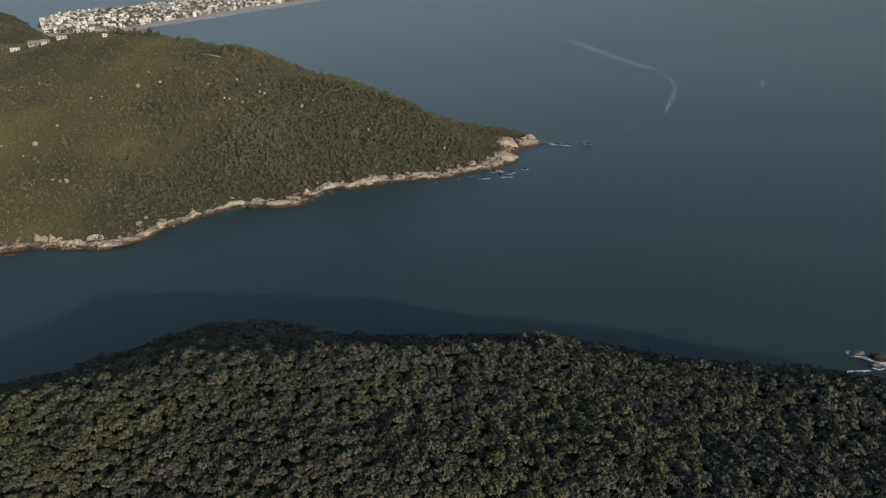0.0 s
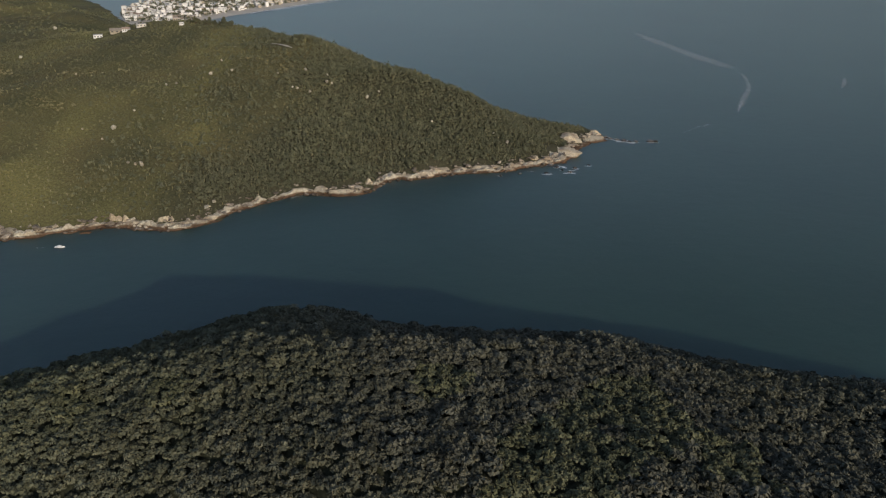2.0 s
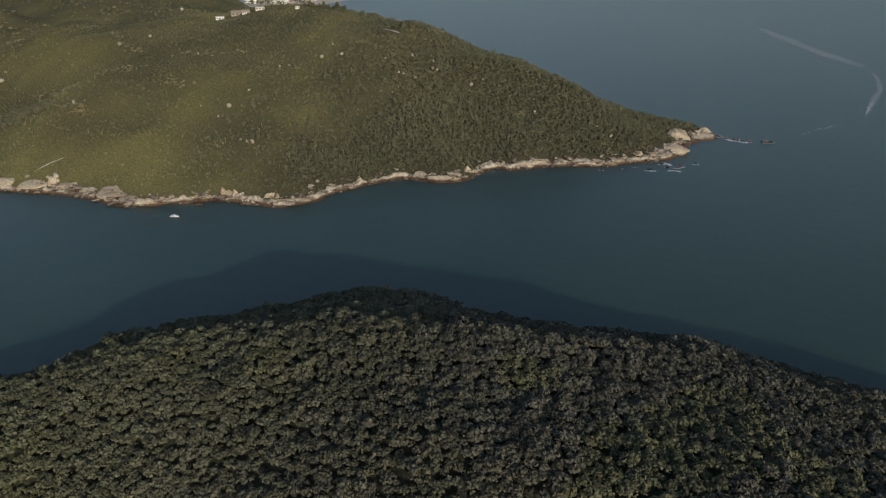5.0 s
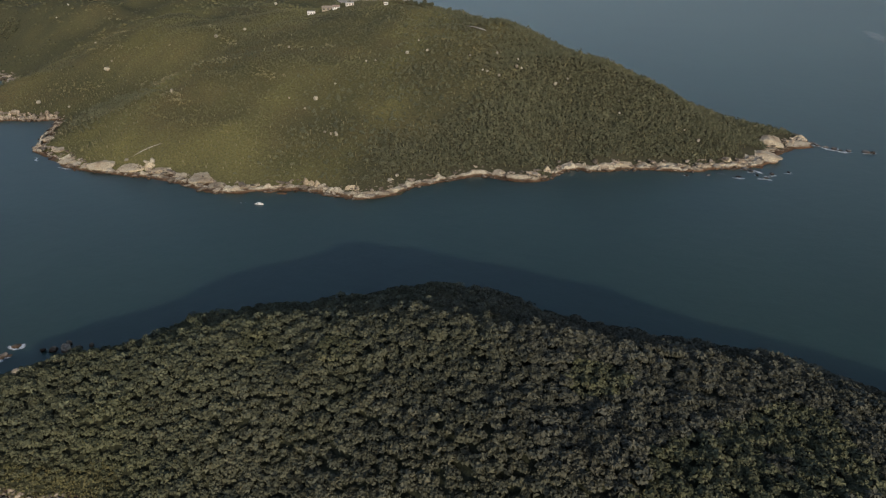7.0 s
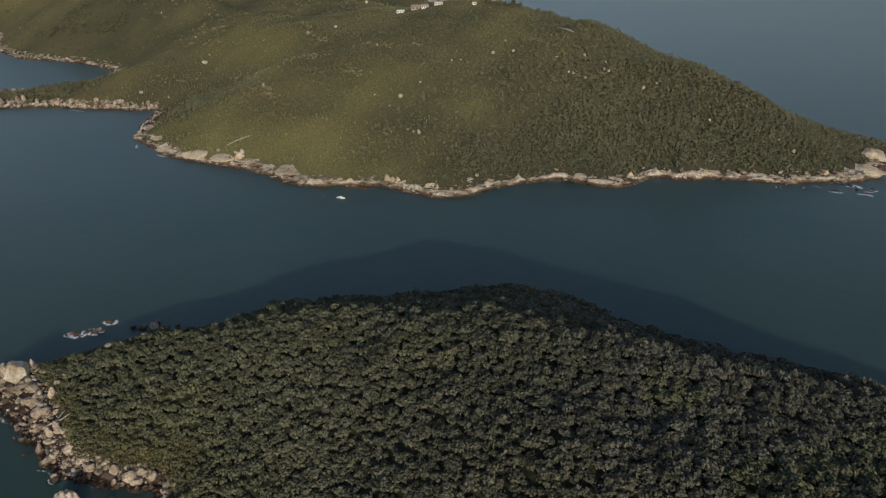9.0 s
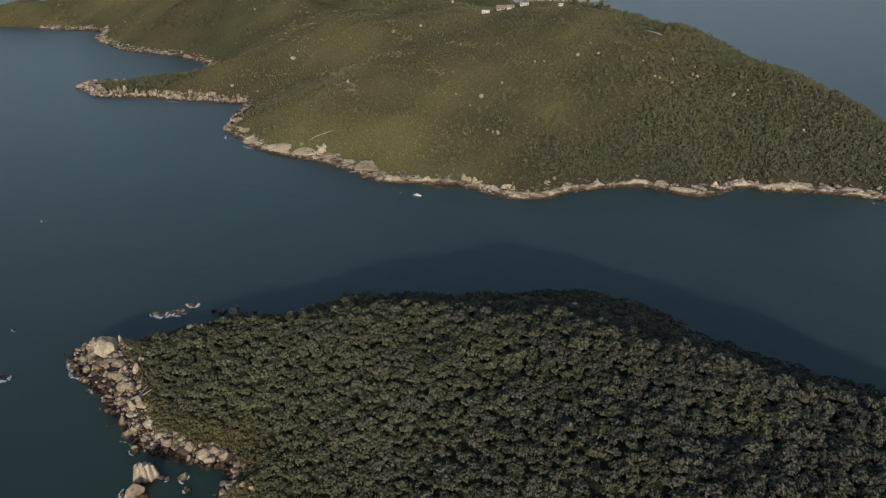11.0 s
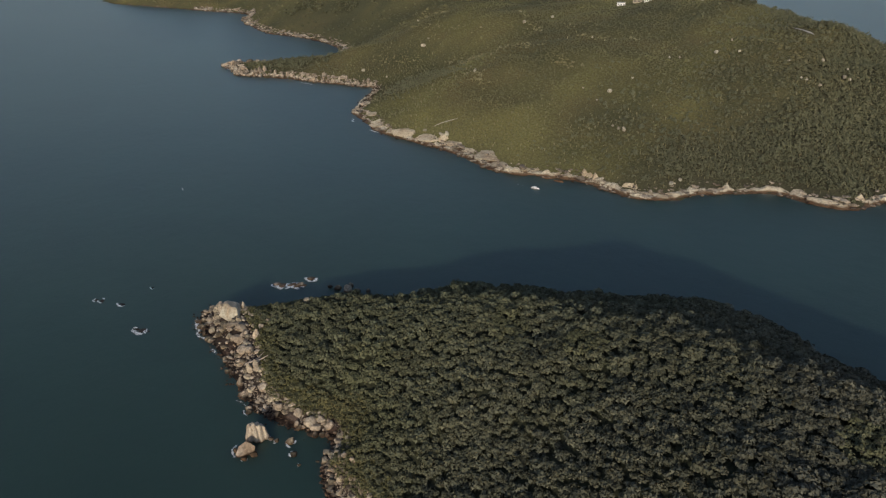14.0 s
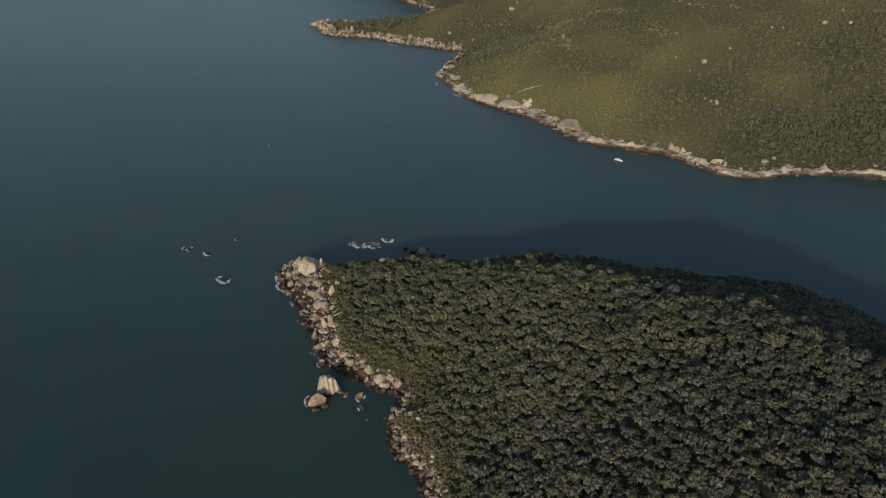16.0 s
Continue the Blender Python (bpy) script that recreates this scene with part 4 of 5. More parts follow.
BEACH_ROCKS = [(-148.8, 76.7, 2.0, 1.8, 5.5), (-147.2, 77.9, 1.8, 1.6, 4.1), (-148.8, 73.3, 1.8, 1.6, 3.0), (-144.1, 71.7, 3.7, 2.3, 1.4), (-138.2, 69.5, 2.2, 1.9, 1.3), (-139.5, 75.0, 3.2, 2.9, 2.0), (-134.6, 75.6, 1.9, 1.5, 0.9),
               (-131.5, 74.3, 2.6, 2.3, 2.5), (-131.1, 76.8, 1.7, 1.3, 0.8), (-125.9, 76.3, 2.5, 2.3, 2.5), (-123.7, 74.2, 1.7, 1.5, 1.8), (-121.2, 76.7, 3.6, 3.3, 2.7), (-119.1, 76.8, 3.1, 2.4, 1.7), (-119.5, 79.0, 2.8, 2.3, 1.6),
               (-116.8, 78.6, 1.9, 1.7, 1.2), (-116.9, 79.4, 2.8, 2.5, 2.0), (-111.0, 77.5, 2.2, 1.7, 1.3), (-102.6, 73.1, 1.8, 1.6, 1.5), (-106.4, 74.1, 1.8, 1.7, 1.6), (-99.6, 73.1, 1.5, 1.4, 1.3)]
boulder(boulder_mesh("boulder", 57, 1.0, 4, PALE_ROCK, 0.86), -175.3, 87.2, float(island_height(np.array([-175.3]), np.array([87.2]))[0][0]) + 1.5, 3.2, "huge rounded pale boulder crowning the rocky point", "large boulders of the point", 1.0, 1.05, 4, 30)
for rocks in (POINT_ROCKS, BEACH_ROCKS):
    for x, y, wide, deep, high in rocks:
        base = max(float(island_height(np.array([x]), np.array([y]))[0][0]), 0)
        ob = new("boulder", dice.choice(WARM_BOULDERS))
        ob.matrix_world = pose(x, y, base + 0.3 * high, dice.uniform(-8, 8), dice.uniform(-10, 10), degrees(atan2(-x, y)) + dice.uniform(-20, 20)) @ Matrix.Diagonal((wide * 0.5, deep * 0.54, min(high, 3.6) * 0.62, 1))
        tagged(ob, BIG if rocks is POINT_ROCKS else "large warm-toned granite boulder on the stony beach", "boulder", "large boulders of the point" if rocks is POINT_ROCKS else "large boulders of the beach")


def fluted_rock(name, seed, ribs):
    """A sea rock with upright rounded ribs and deep clefts between them."""
    me = boulder_mesh(name, seed, 1.0, 4, SEA_ROCK, 0.8)
    for v in me.vertices:
        x, y, z = v.co
        cleft = abs(sin(ribs * 0.5 * pi * (x + 0.25 * y) + 0.4 * z)) ** 0.6
        k = 0.72 + 0.28 * cleft
        v.co = (x * (1 - 0.1 * z), y * k, z * (0.75 + 0.25 * cleft + 0.14 * noise.noise((x * 2.5, seed, 0))))
    return me


for mesh, x, y, wide, deep, high, text in ((fluted_rock("boulder", 57, 4.2), -127.4, 65.1, 5.5, 4.9, 5.2, "upright fluted granite rock standing in the sea"), (boulder_mesh("boulder", 42, 0.9, 4, SEA_ROCK, 0.62), -124.6, 60.4, 4.6, 4.0, 4.0, "angular granite rock with a wet foot in the sea"),
                                           (BOULDERS[4], -122.6, 61.2, 1.9, 1.6, 1.4, "small block beside the sea rock")):
    ob = new("boulder", mesh)
    ob.matrix_world = pose(x, y, 0.22 * high, -6, 4, degrees(atan2(-x, y)) - 8) @ Matrix.Diagonal((wide * 0.52, deep * 0.52, high * 0.66, 1))
    tagged(ob, text, "boulder", "sea rocks")
for x, y, r in ((-129.4, 64.5, 0.8), (-124.3, 67.1, 0.75), (-122.9, 67.8, 0.7), (-119.9, 69.8, 1.1), (-116.1, 67.9, 0.95), (-137.2, 68.9, 1.0), (-127.0, 58.8, 0.7), (-123.0, 58.6, 0.8), (-112.0, 66.5, 0.5)):
    AWASH.append((x, y, r))
    boulder(dice.choice(STONES), x, y, 0.2, r, "small wet rock standing in shallow water", "sea rocks", 1.2)
boulder(BOULDERS[6], -80.6, 68.6, 1.6, 3.4, "large flat-topped tan boulder by the water", "large boulders of the cove", 1.25, 0.9, 0, 20)
boulder(BOULDERS[4], -87.0, 70.4, 1.4, 2.4, "large flat-topped tan boulder by the water", "large boulders of the cove", 1.4, 0.8, 0, 60)
# rocks in the shaded water behind the point, and islets
for x, y, r in ((-171.8, 125.6, 2.0), (-168.6, 127.0, 2.6), (-165.5, 128.6, 1.9), (-170.0, 129.6, 1.6), (-174.5, 124.0, 1.2), (-163.0, 131.5, 1.3)):
    boulder(dice.choice(BOULDERS), x, y, 0.3, r * 0.75, "dark shaded rock behind the island point", "rocks behind the point")
boulder(WHITE_STONES[1], -160.9, 105.4, float(island_height(np.array([-160.9]), np.array([105.4]))[0][0]) + 1.8, 1.1, "pale round boulder at the edge of the trees", "large boulders of the point")
for x, y, r in ((-189.2, 112.6, 1.5), (-187.0, 113.4, 1.7), (-185.4, 115.8, 1.3), (-183.4, 117.0, 1.8), (-182.0, 118.6, 1.1), (-184.0, 123.2, 1.7)):
    AWASH.append((x, y, r))
    boulder(dice.choice(BROWN_STONES), x, y, 0.1, r * 0.8, "low islet rock awash with white foam", "islet rocks", 1.7, 0.45)
for x, y, r in ((-221.7, 65.7, 1.2), (-223.5, 64.6, 0.8), (-214.7, 69.3, 1.3), (-194.6, 66.6, 1.5), (-196.5, 66.0, 1.0), (-193.0, 67.8, 0.9), (-218.0, 81.4, 0.8)):
    AWASH.append((x, y, r))
    boulder(dice.choice(GREY_STONES), x, y, -0.15, r * 0.75, "low dark rock awash at sea", "reef rocks", 1.5, 0.6)
for x, y, r in ((61, 434, 2.2), (64, 431, 1.8), (68, 429, 1.6), (72, 427, 2.0), (75, 425, 1.3), (79, 425.5, 1.6), (88, 426.5, 2.2), (91, 426, 1.4), (129, 187, 2.2), (134, 184, 2.4), (131, 180, 1.8), (140, 182, 1.5), (25, 374, 1.6), (22, 360, 1.0), (28, 371, 1.3), (35, 363, 1.1), (31, 366, 0.9), (38, 370, 1.2), (46, 376, 0.8), (8, 358, 0.9), (-2, 354, 1.0)):
    AWASH.append((x, y, r))
    boulder(dice.choice(GREY_STONES), x, y, 0.2, r, "dark rock breaking the sea off a point", "rocks off the points", 1.3, 0.8)

# blocks lying on the headland's shelf
for line, step, spread in ((front, 0.7, 8), (west, 0.8, 9)):
    p, w, at = along(line, step)
    for i in range(len(p)):
        off = dice.uniform(-1.0, spread)
        r = min(max(dice.lognormvariate(-0.45, 0.5), 0.35), 1.7) * (1.5 if step == 0.8 else 1)
        bx, by = p[i][0] + w[i][1] * off, p[i][1] - w[i][0] * off
        loose("headland_stones", dice.choice(CHIPS), bx, by, 0.1 + 0.38 * max(off, 0) + 0.1 * r, r, dice.uniform(1.1, 2.6), dice.uniform(0.5, 0.9))
# the piled rocks of the western cove
p, w, at = along(front[front[:, 0] < -380], 0.6)
for i in range(len(p)):
    off = dice.uniform(-1.5, 8)
    r = min(max(dice.lognormvariate(0.1, 0.4), 0.6), 2.3)
    bx, by = p[i][0] + w[i][1] * off, p[i][1] - w[i][0] * off
    loose("headland_stones", dice.choice(CHIPS), bx, by, 0.2 + 0.4 * max(off, 0) + 0.1 * r, r, dice.uniform(0.7, 1.2), dice.uniform(0.9, 1.8))
# whale-backed slabs and upright teeth of the headland shore
for slabs, group, text in ((COVE_SLABS, "slabs of the cove", "smooth pale granite slab sloping into the cove"), (SHORE_SLABS, "slabs of the headland shore", "pale granite slab along the headland shore"),
                           (TIP_SLABS, "slabs of the tip", "broad bare granite slab near the headland's tip")):
    for x, y, wide, deep, high in slabs:
        ob = new("slab", dice.choice(SLABS))
        ob.matrix_world = pose(x, y, max(on_hill(x, y), 0) - 0.12 * min(high, 3), dice.uniform(4, 10), dice.uniform(-5, 5), degrees(atan2(-x, y)) + dice.uniform(-10, 10)) @ Matrix.Diagonal((wide * 0.6, deep * 0.56, min(high, 4.2) * (0.62 if high < 0.75 * wide else 0.8), 1))
        tagged(ob, text if high < 0.75 * wide else "upright pale granite block on the headland shore", "rock", group)

# single boulders on the hill, that stand out of the scrub
for x, y, width in HILL_STONES:
    base = float(head_height(np.array([x]), np.array([y]))[0][0])
    boulder(dice.choice(WHITE_STONES), x, y, base + 0.25 * width + 0.3, width * 0.46, "single pale boulder standing out of the hillside scrub", "boulders on the hill", 1.0, 1.1)
join_heap("shore_stones", "heaped tan and brown stones between the island's boulders")
join_heap("headland_stones", "pale granite blocks lying along the headland shore")


# ---- things on the water and on the ridge ----
DEAD_WOOD = plain_material("bleached_wood", (0.42, 0.36, 0.29), 0.85, 0.3, 2.0)
def part(name, bm, mat, parent, label=""):
    """Links a bmesh as one mesh object under a thing or a part."""
    me = bpy.data.meshes.new(name)
    bm.to_mesh(me)
    bm.free()
    me.materials.append(mat)
    ob = new(name, me)
    ob.parent = parent
    return tagged(ob, label)


def box(sx, sy, sz, x=0, y=0, z=0, bevel=0.0):
    bm = bmesh.new()
    bmesh.ops.create_cube(bm, size=1.0, matrix=Matrix.Translation((x, y, z + sz / 2)) @ Matrix.Diagonal((sx, sy, sz, 1)))
    if bevel:
        bmesh.ops.bevel(bm, geom=bm.edges[:], offset=bevel, segments=2, affect="EDGES", profile=0.5)
    return bm


def gable(sx, sy, rise, z, over=0.4, thick=0.18):
    """A pitched roof with its ridge along x, with eaves."""
    bm = bmesh.new()
    a, b = sx / 2 + over, sy / 2 + over
    drop = rise * over / (sy / 2)
    prof = [(-b, z - drop), (0, z + rise), (b, z - drop), (b, z - drop - thick), (0, z + rise - thick), (-b, z - drop - thick)]
    ends = [[bm.verts.new((x, y, h)) for y, h in prof] for x in (-a, a)]
    for k in range(6):
        bm.faces.new([ends[0][k], ends[0][(k + 1) % 6], ends[1][(k + 1) % 6], ends[1][k]])
    for e, order in ((ends[0], 1), (ends[1], -1)):
        bm.faces.new([e[0], e[1], e[4], e[5]][::order])
        bm.faces.new([e[1], e[2], e[3], e[4]][::order])
    bmesh.ops.recalc_face_normals(bm, faces=bm.faces[:])
    return bm


def walls(sx, sy, sz, rise=0.0):
    """The walls of a house, with gable ends where the roof is pitched."""
    bm = bmesh.new()
    x, y = sx / 2, sy / 2
    low = [bm.verts.new(v) for v in ((-x, -y, -1.5), (x, -y, -1.5), (x, y, -1.5), (-x, y, -1.5))]
    top = [bm.verts.new((v.co.x, v.co.y, sz)) for v in low]
    bm.faces.new(low[::-1])
    if rise:
        e = [bm.verts.new((s * x, 0, sz + rise - 0.2)) for s in (-1, 1)]
        bm.faces.new([low[0], low[1], top[1], top[0]])
        bm.faces.new([low[2], low[3], top[3], top[2]])
        bm.faces.new([low[1], low[2], top[2], e[1], top[1]])
        bm.faces.new([low[3], low[0], top[0], e[0], top[3]])
        bm.faces.new([top[0], top[1], e[1], e[0]])
        bm.faces.new([top[2], top[3], e[0], e[1]])
    else:
        for k in range(4):
            bm.faces.new([low[k], low[(k + 1) % 4], top[(k + 1) % 4], top[k]])
        bm.faces.new(top)
    bmesh.ops.recalc_face_normals(bm, faces=bm.faces[:])
    return bm


def house(sx, sy, sz, rise, wall, roof, label, panes=3):
    """A house with walls, roof and dark window openings; the front looks along -y."""
    h = tagged(new("house"), label, "house", "houses")
    part("wall", walls(sx, sy, sz, rise), wall, h)
    if rise:
        part("roof", gable(sx, sy, rise, sz), roof, h)
    else:
        part("roof", box(sx + 0.5, sy + 0.5, 0.3, z=sz), roof, h)
    storeys = max(1, int(sz // 2.8))
    for s in range(storeys):
        for k in range(panes):
            px, pz = (k + 0.5) / panes * sx - sx / 2, 0.9 + s * 2.8
            w = part("window", box(sx / panes * 0.5, 0.1, 1.3, px, -sy / 2 - 0.02, pz), PANE, h)
            part("window_sill", box(sx / panes * 0.55, 0.2, 0.08, px, -sy / 2 - 0.06, pz - 0.1), wall, w)
    return h


for x, y, turn, size, mats, text in ((-299, 506, 30, (8.5, 6, 3.4, 0), (0, 2), "white flat-roofed house with dark openings on the ridge"),
                                     (-287, 512, 25, (13, 7, 3.2, 2.2), (3, 3), "long house with a brown tiled roof on the ridge"),
                                     (-276, 505, 18, (7, 6, 3.0, 1.8), (0, 0), "small white house with a tiled roof on the ridge"),
                                     (-268, 512, 35, (9, 6, 3.0, 0), (1, 2), "cream flat-roofed house on the ridge"),
                                     (-237, 512, 10, (4, 3.5, 3.0, 0), (0, 2), "small white hut near the pines")):
    h = house(*size, PALE_WALL[mats[0]], ROOFS[mats[1]], text)
    h["group"] = "houses on the ridge"
    h.matrix_world = pose(x, y, on_hill(x, y) + 0.1, 0, 0, turn) @ Matrix.Diagonal((0.72, 0.68, 0.6, 1))


def tree(height, radius, seed, label):
    """A tree with a tapered, leaning trunk, limbs, and a crown of leaf clumps."""
    r = np.random.default_rng(seed)
    t = tagged(new("tree"), label, "tree", "pines on the ridge")
    bm = bmesh.new()
    bmesh.ops.create_cone(bm, cap_ends=True, segments=8, radius1=0.035 * height, radius2=0.01 * height, depth=height * 0.85, matrix=Matrix.Translation((0, 0, height * 0.425)))
    part("trunk", bm, BARK, t)
    for k in range(4):
        bm = bmesh.new()
        a = k * 1.7 + r.uniform(0, 1)
        m = Matrix.Translation((0, 0, height * (0.45 + 0.09 * k))) @ Matrix.Rotation(a, 4, "Z") @ Matrix.Rotation(radians(58), 4, "Y")
        bmesh.ops.create_cone(bm, cap_ends=True, segments=6, radius1=0.013 * height, radius2=0.004 * height, depth=radius, matrix=m @ Matrix.Translation((0, 0, radius / 2)))
        part("limb", bm, BARK, t)
    quads = [crown_template(r, 6, 120, 0.2, 1.0) * (radius, radius, radius * 0.75) + (0, 0, height * 0.38), crown_template(r, 5, 110, 0.22, 1.2) * (radius * 0.9, radius * 0.9, radius * 0.8) + (0, 0, height * 0.55), crown_template(r, 4, 70, 0.22, 1.0) * (radius * 0.6, radius * 0.6, radius * 0.7) + (0, 0, height * 0.78)]
    v = np.concatenate(quads).reshape(-1, 3)
    crown = new("crown", mesh_from("crown", v, np.arange(len(v)).reshape(-1, 4), [WOODS], tint=np.full(len(v), 0.12)))
    crown.parent = t
    return t


PINES = [tree(7.5 + k, 2.4 + 0.3 * k, 300 + k, "tall dark pine standing on the ridge above the bay") for k in range(3)]
for k, t in enumerate(PINES):
    t.matrix_world = pose(-232 + 9 * k, 524 + 5 * k, on_hill(-232 + 9 * k, 524 + 5 * k) - 0.2) @ Matrix.Scale(0.75, 4)
for k in range(44):
    x, y = -236 + 0.62 * k + dice.uniform(-1, 1), 522 + 0.4 * k + dice.uniform(-4, 4)
    copy_thing(PINES[k % 3], pose(x, y, on_hill(x, y) - 0.3, 0, 0, dice.uniform(0, 360)) @ Matrix.Scale(dice.uniform(0.45, 0.72), 4))
# dark crowns along the crest stand in for shaded trees behind it
for k in range(110):
    b = 19.5 - k * 0.2 + dice.uniform(-0.5, 0.5)
    x, y, _ = polar(b, float(np.interp(b, (-3, 3.8, 8.3, 12.6, 16.6, 20.5), (436, 441, 456, 477, 502, 532))) + dice.uniform(-2, 9), 0)
    m = pose(x, y, on_hill(x, y) - 0.3, 0, 0, dice.uniform(0, 360))
    t = copy_thing(PINES[k % 3], m @ Matrix.Scale(0.36 + 0.24 * dice.random(), 4))
    t["label"], t["group"] = "small tree on the skyline of the headland, dark for the shaded back slope", "trees on the skyline"


def ribbon(name, line, width, mat, label, z=0.05, step=2.0, seed=0, category="foam", kind="stuff"):
    """A thin uneven strip of foam on the water: full in the middle, thin at its edges and ends."""
    p, w, at = along(smooth_line(line, 6, closed=False), step)
    side = np.stack([-w[:, 1], w[:, 0]], 1)
    offs = np.linspace(-1, 1, 7)
    wide = width * (0.75 + 0.4 * noise2(at, at * 0, 9, seed) + 0.45 * noise2(at, at * 0, 2.3, seed + 1))
    p = p + np.stack([noise2(at, at * 0, 3.0, seed + 2), noise2(at, at * 0, 3.4, seed + 3)], 1) * min(0.35 * width, 1.5)
    q = p[:, None] + side[:, None] * (offs[None] * wide[:, None] / 2)[..., None]
    n, k = len(p), len(offs)
    ends = np.minimum(1, np.minimum(at, at[-1] - at) / (0.15 * at[-1] + 0.1))
    fade = (1 - np.abs(offs) ** 2)[None] * ends[:, None]
    ids = np.arange(n * k).reshape(n, k)
    f = np.stack([ids[:-1, :-1], ids[1:, :-1], ids[1:, 1:], ids[:-1, 1:]], -1).reshape(-1, 4)
    v = np.concatenate([q, np.full((n, k, 1), z)], -1).reshape(-1, 3)
    return tagged(new(name, mesh_from(name, v, f, [mat], tint=fade.ravel() + 0.15 * (fade.ravel() > 0))), label, category, kind=kind)


DRIFT = "faint drifting line of foam on the open sea"
ribbon("foam_streak", [(162, 501), (165, 515), (172, 535), (180, 556)], 3.4, STREAK_FOAM, DRIFT, step=1.5)
ribbon("foam_streak", [(166, 515), (178, 550), (192, 585), (203, 630), (207, 675)], 7, FAINT_FOAM, DRIFT, seed=3)
ribbon("foam_streak", [(208, 664), (198, 705), (186, 749), (172, 810), (158, 880), (150, 930)], 26, FAINT_FOAM, DRIFT, seed=4)
ribbon("foam_streak", [(108, 445), (122, 460), (140, 480)], 2.8, STREAK_FOAM, DRIFT, step=1.0, seed=5)
ribbon("foam_streak", [(269, 596), (280, 620), (293, 650)], 6, FAINT_FOAM, DRIFT, seed=6)
SURF = "white foam washing round rocks"
OPEN_SURF = [
    ([(27, 374), (32, 371), (37, 372)], 5.0), ([(18, 359), (22.5, 359), (27, 360)], 3.2), ([(30, 361), (34, 361.5), (39, 362.5)], 4.0), ([(43.5, 375), (45.6, 375.2), (48, 376)], 3.0), ([(33, 366), (37, 367), (41, 370)], 3.0), ([(10, 362), (14, 362), (18, 364)], 2.0),
    ([(62, 430), (72, 424), (84, 424)], 5), ([(85, 425), (90, 425), (95, 426)], 3), ([(-193, 111.5), (-188, 112.2), (-184.5, 115), (-180, 118.5)], 5), ([(-187, 122.5), (-183.5, 122.6), (-180, 124)], 3),
    ([(-224, 64), (-221, 64.5), (-219, 66)], 1.6), ([(-217, 68), (-214, 68.5), (-212, 70)], 1.8)]
ISLAND_SURF = [
    ([(-198, 65), (-195, 65.2), (-191, 67)], 2.6), ([(-189.5, 83), (-187.5, 80.8), (-184, 79.8), (-178, 77)], 2.4),
    ([(-183, 79.5), (-178, 78), (-173, 78.5)], 3.0), ([(-171, 77.5), (-167, 76.2), (-164, 76.5)], 2.2), ([(-145, 69.5), (-142, 69.3), (-138, 69.8)], 1.6), ([(-129, 61), (-127, 58), (-123, 57.5)], 1.4), ([(127, 184), (131, 183), (136, 181), (140, 179)], 5), ([(119, 176), (125, 177), (130, 177)], 2.5)]
HEADLAND_SURF = [
    ([(-330, 262), (-326, 258), (-322, 257)], 2.6), ([(-306, 253), (-300, 252.5), (-295, 253)], 2.4), ([(-416, 296), (-424, 295), (-432, 293)], 2.4), ([(-450, 292), (-462, 286), (-476, 277), (-486, 277)], 2.2),
    ([(-498, 279), (-508, 281), (-520, 284)], 2.5), ([(-590, 400), (-610, 401), (-630, 397)], 3), ([(-104, 311), (-100, 313), (-95, 315)], 1.6)]
for line, width in OPEN_SURF + ISLAND_SURF + HEADLAND_SURF:
    ribbon("surf", line, width, SPRAY if width > 2.3 else FOAM, SURF, z=0.12, step=0.7, seed=int(width * 10))
# rings of foam round the rocks that the swell breaks over
for k, (x, y, r) in enumerate(AWASH):
    a = 0.8 + 1.7 * k
    ribbon("surf", [(x + 1.2 * r * cos(a + 0.7 * s), y + 1.0 * r * sin(a + 0.7 * s)) for s in range(4)], 0.6 + 0.8 * r, SPRAY, SURF, z=0.14, step=0.4, seed=90 + k)
    ribbon("surf", [(x - 1.5 * r, y - 0.4 * r), (x, y - 1.1 * r), (x + 1.8 * r, y - 0.5 * r)], 0.4 + 0.6 * r, SPRAY, SURF, z=0.16, step=0.4, seed=190 + k)


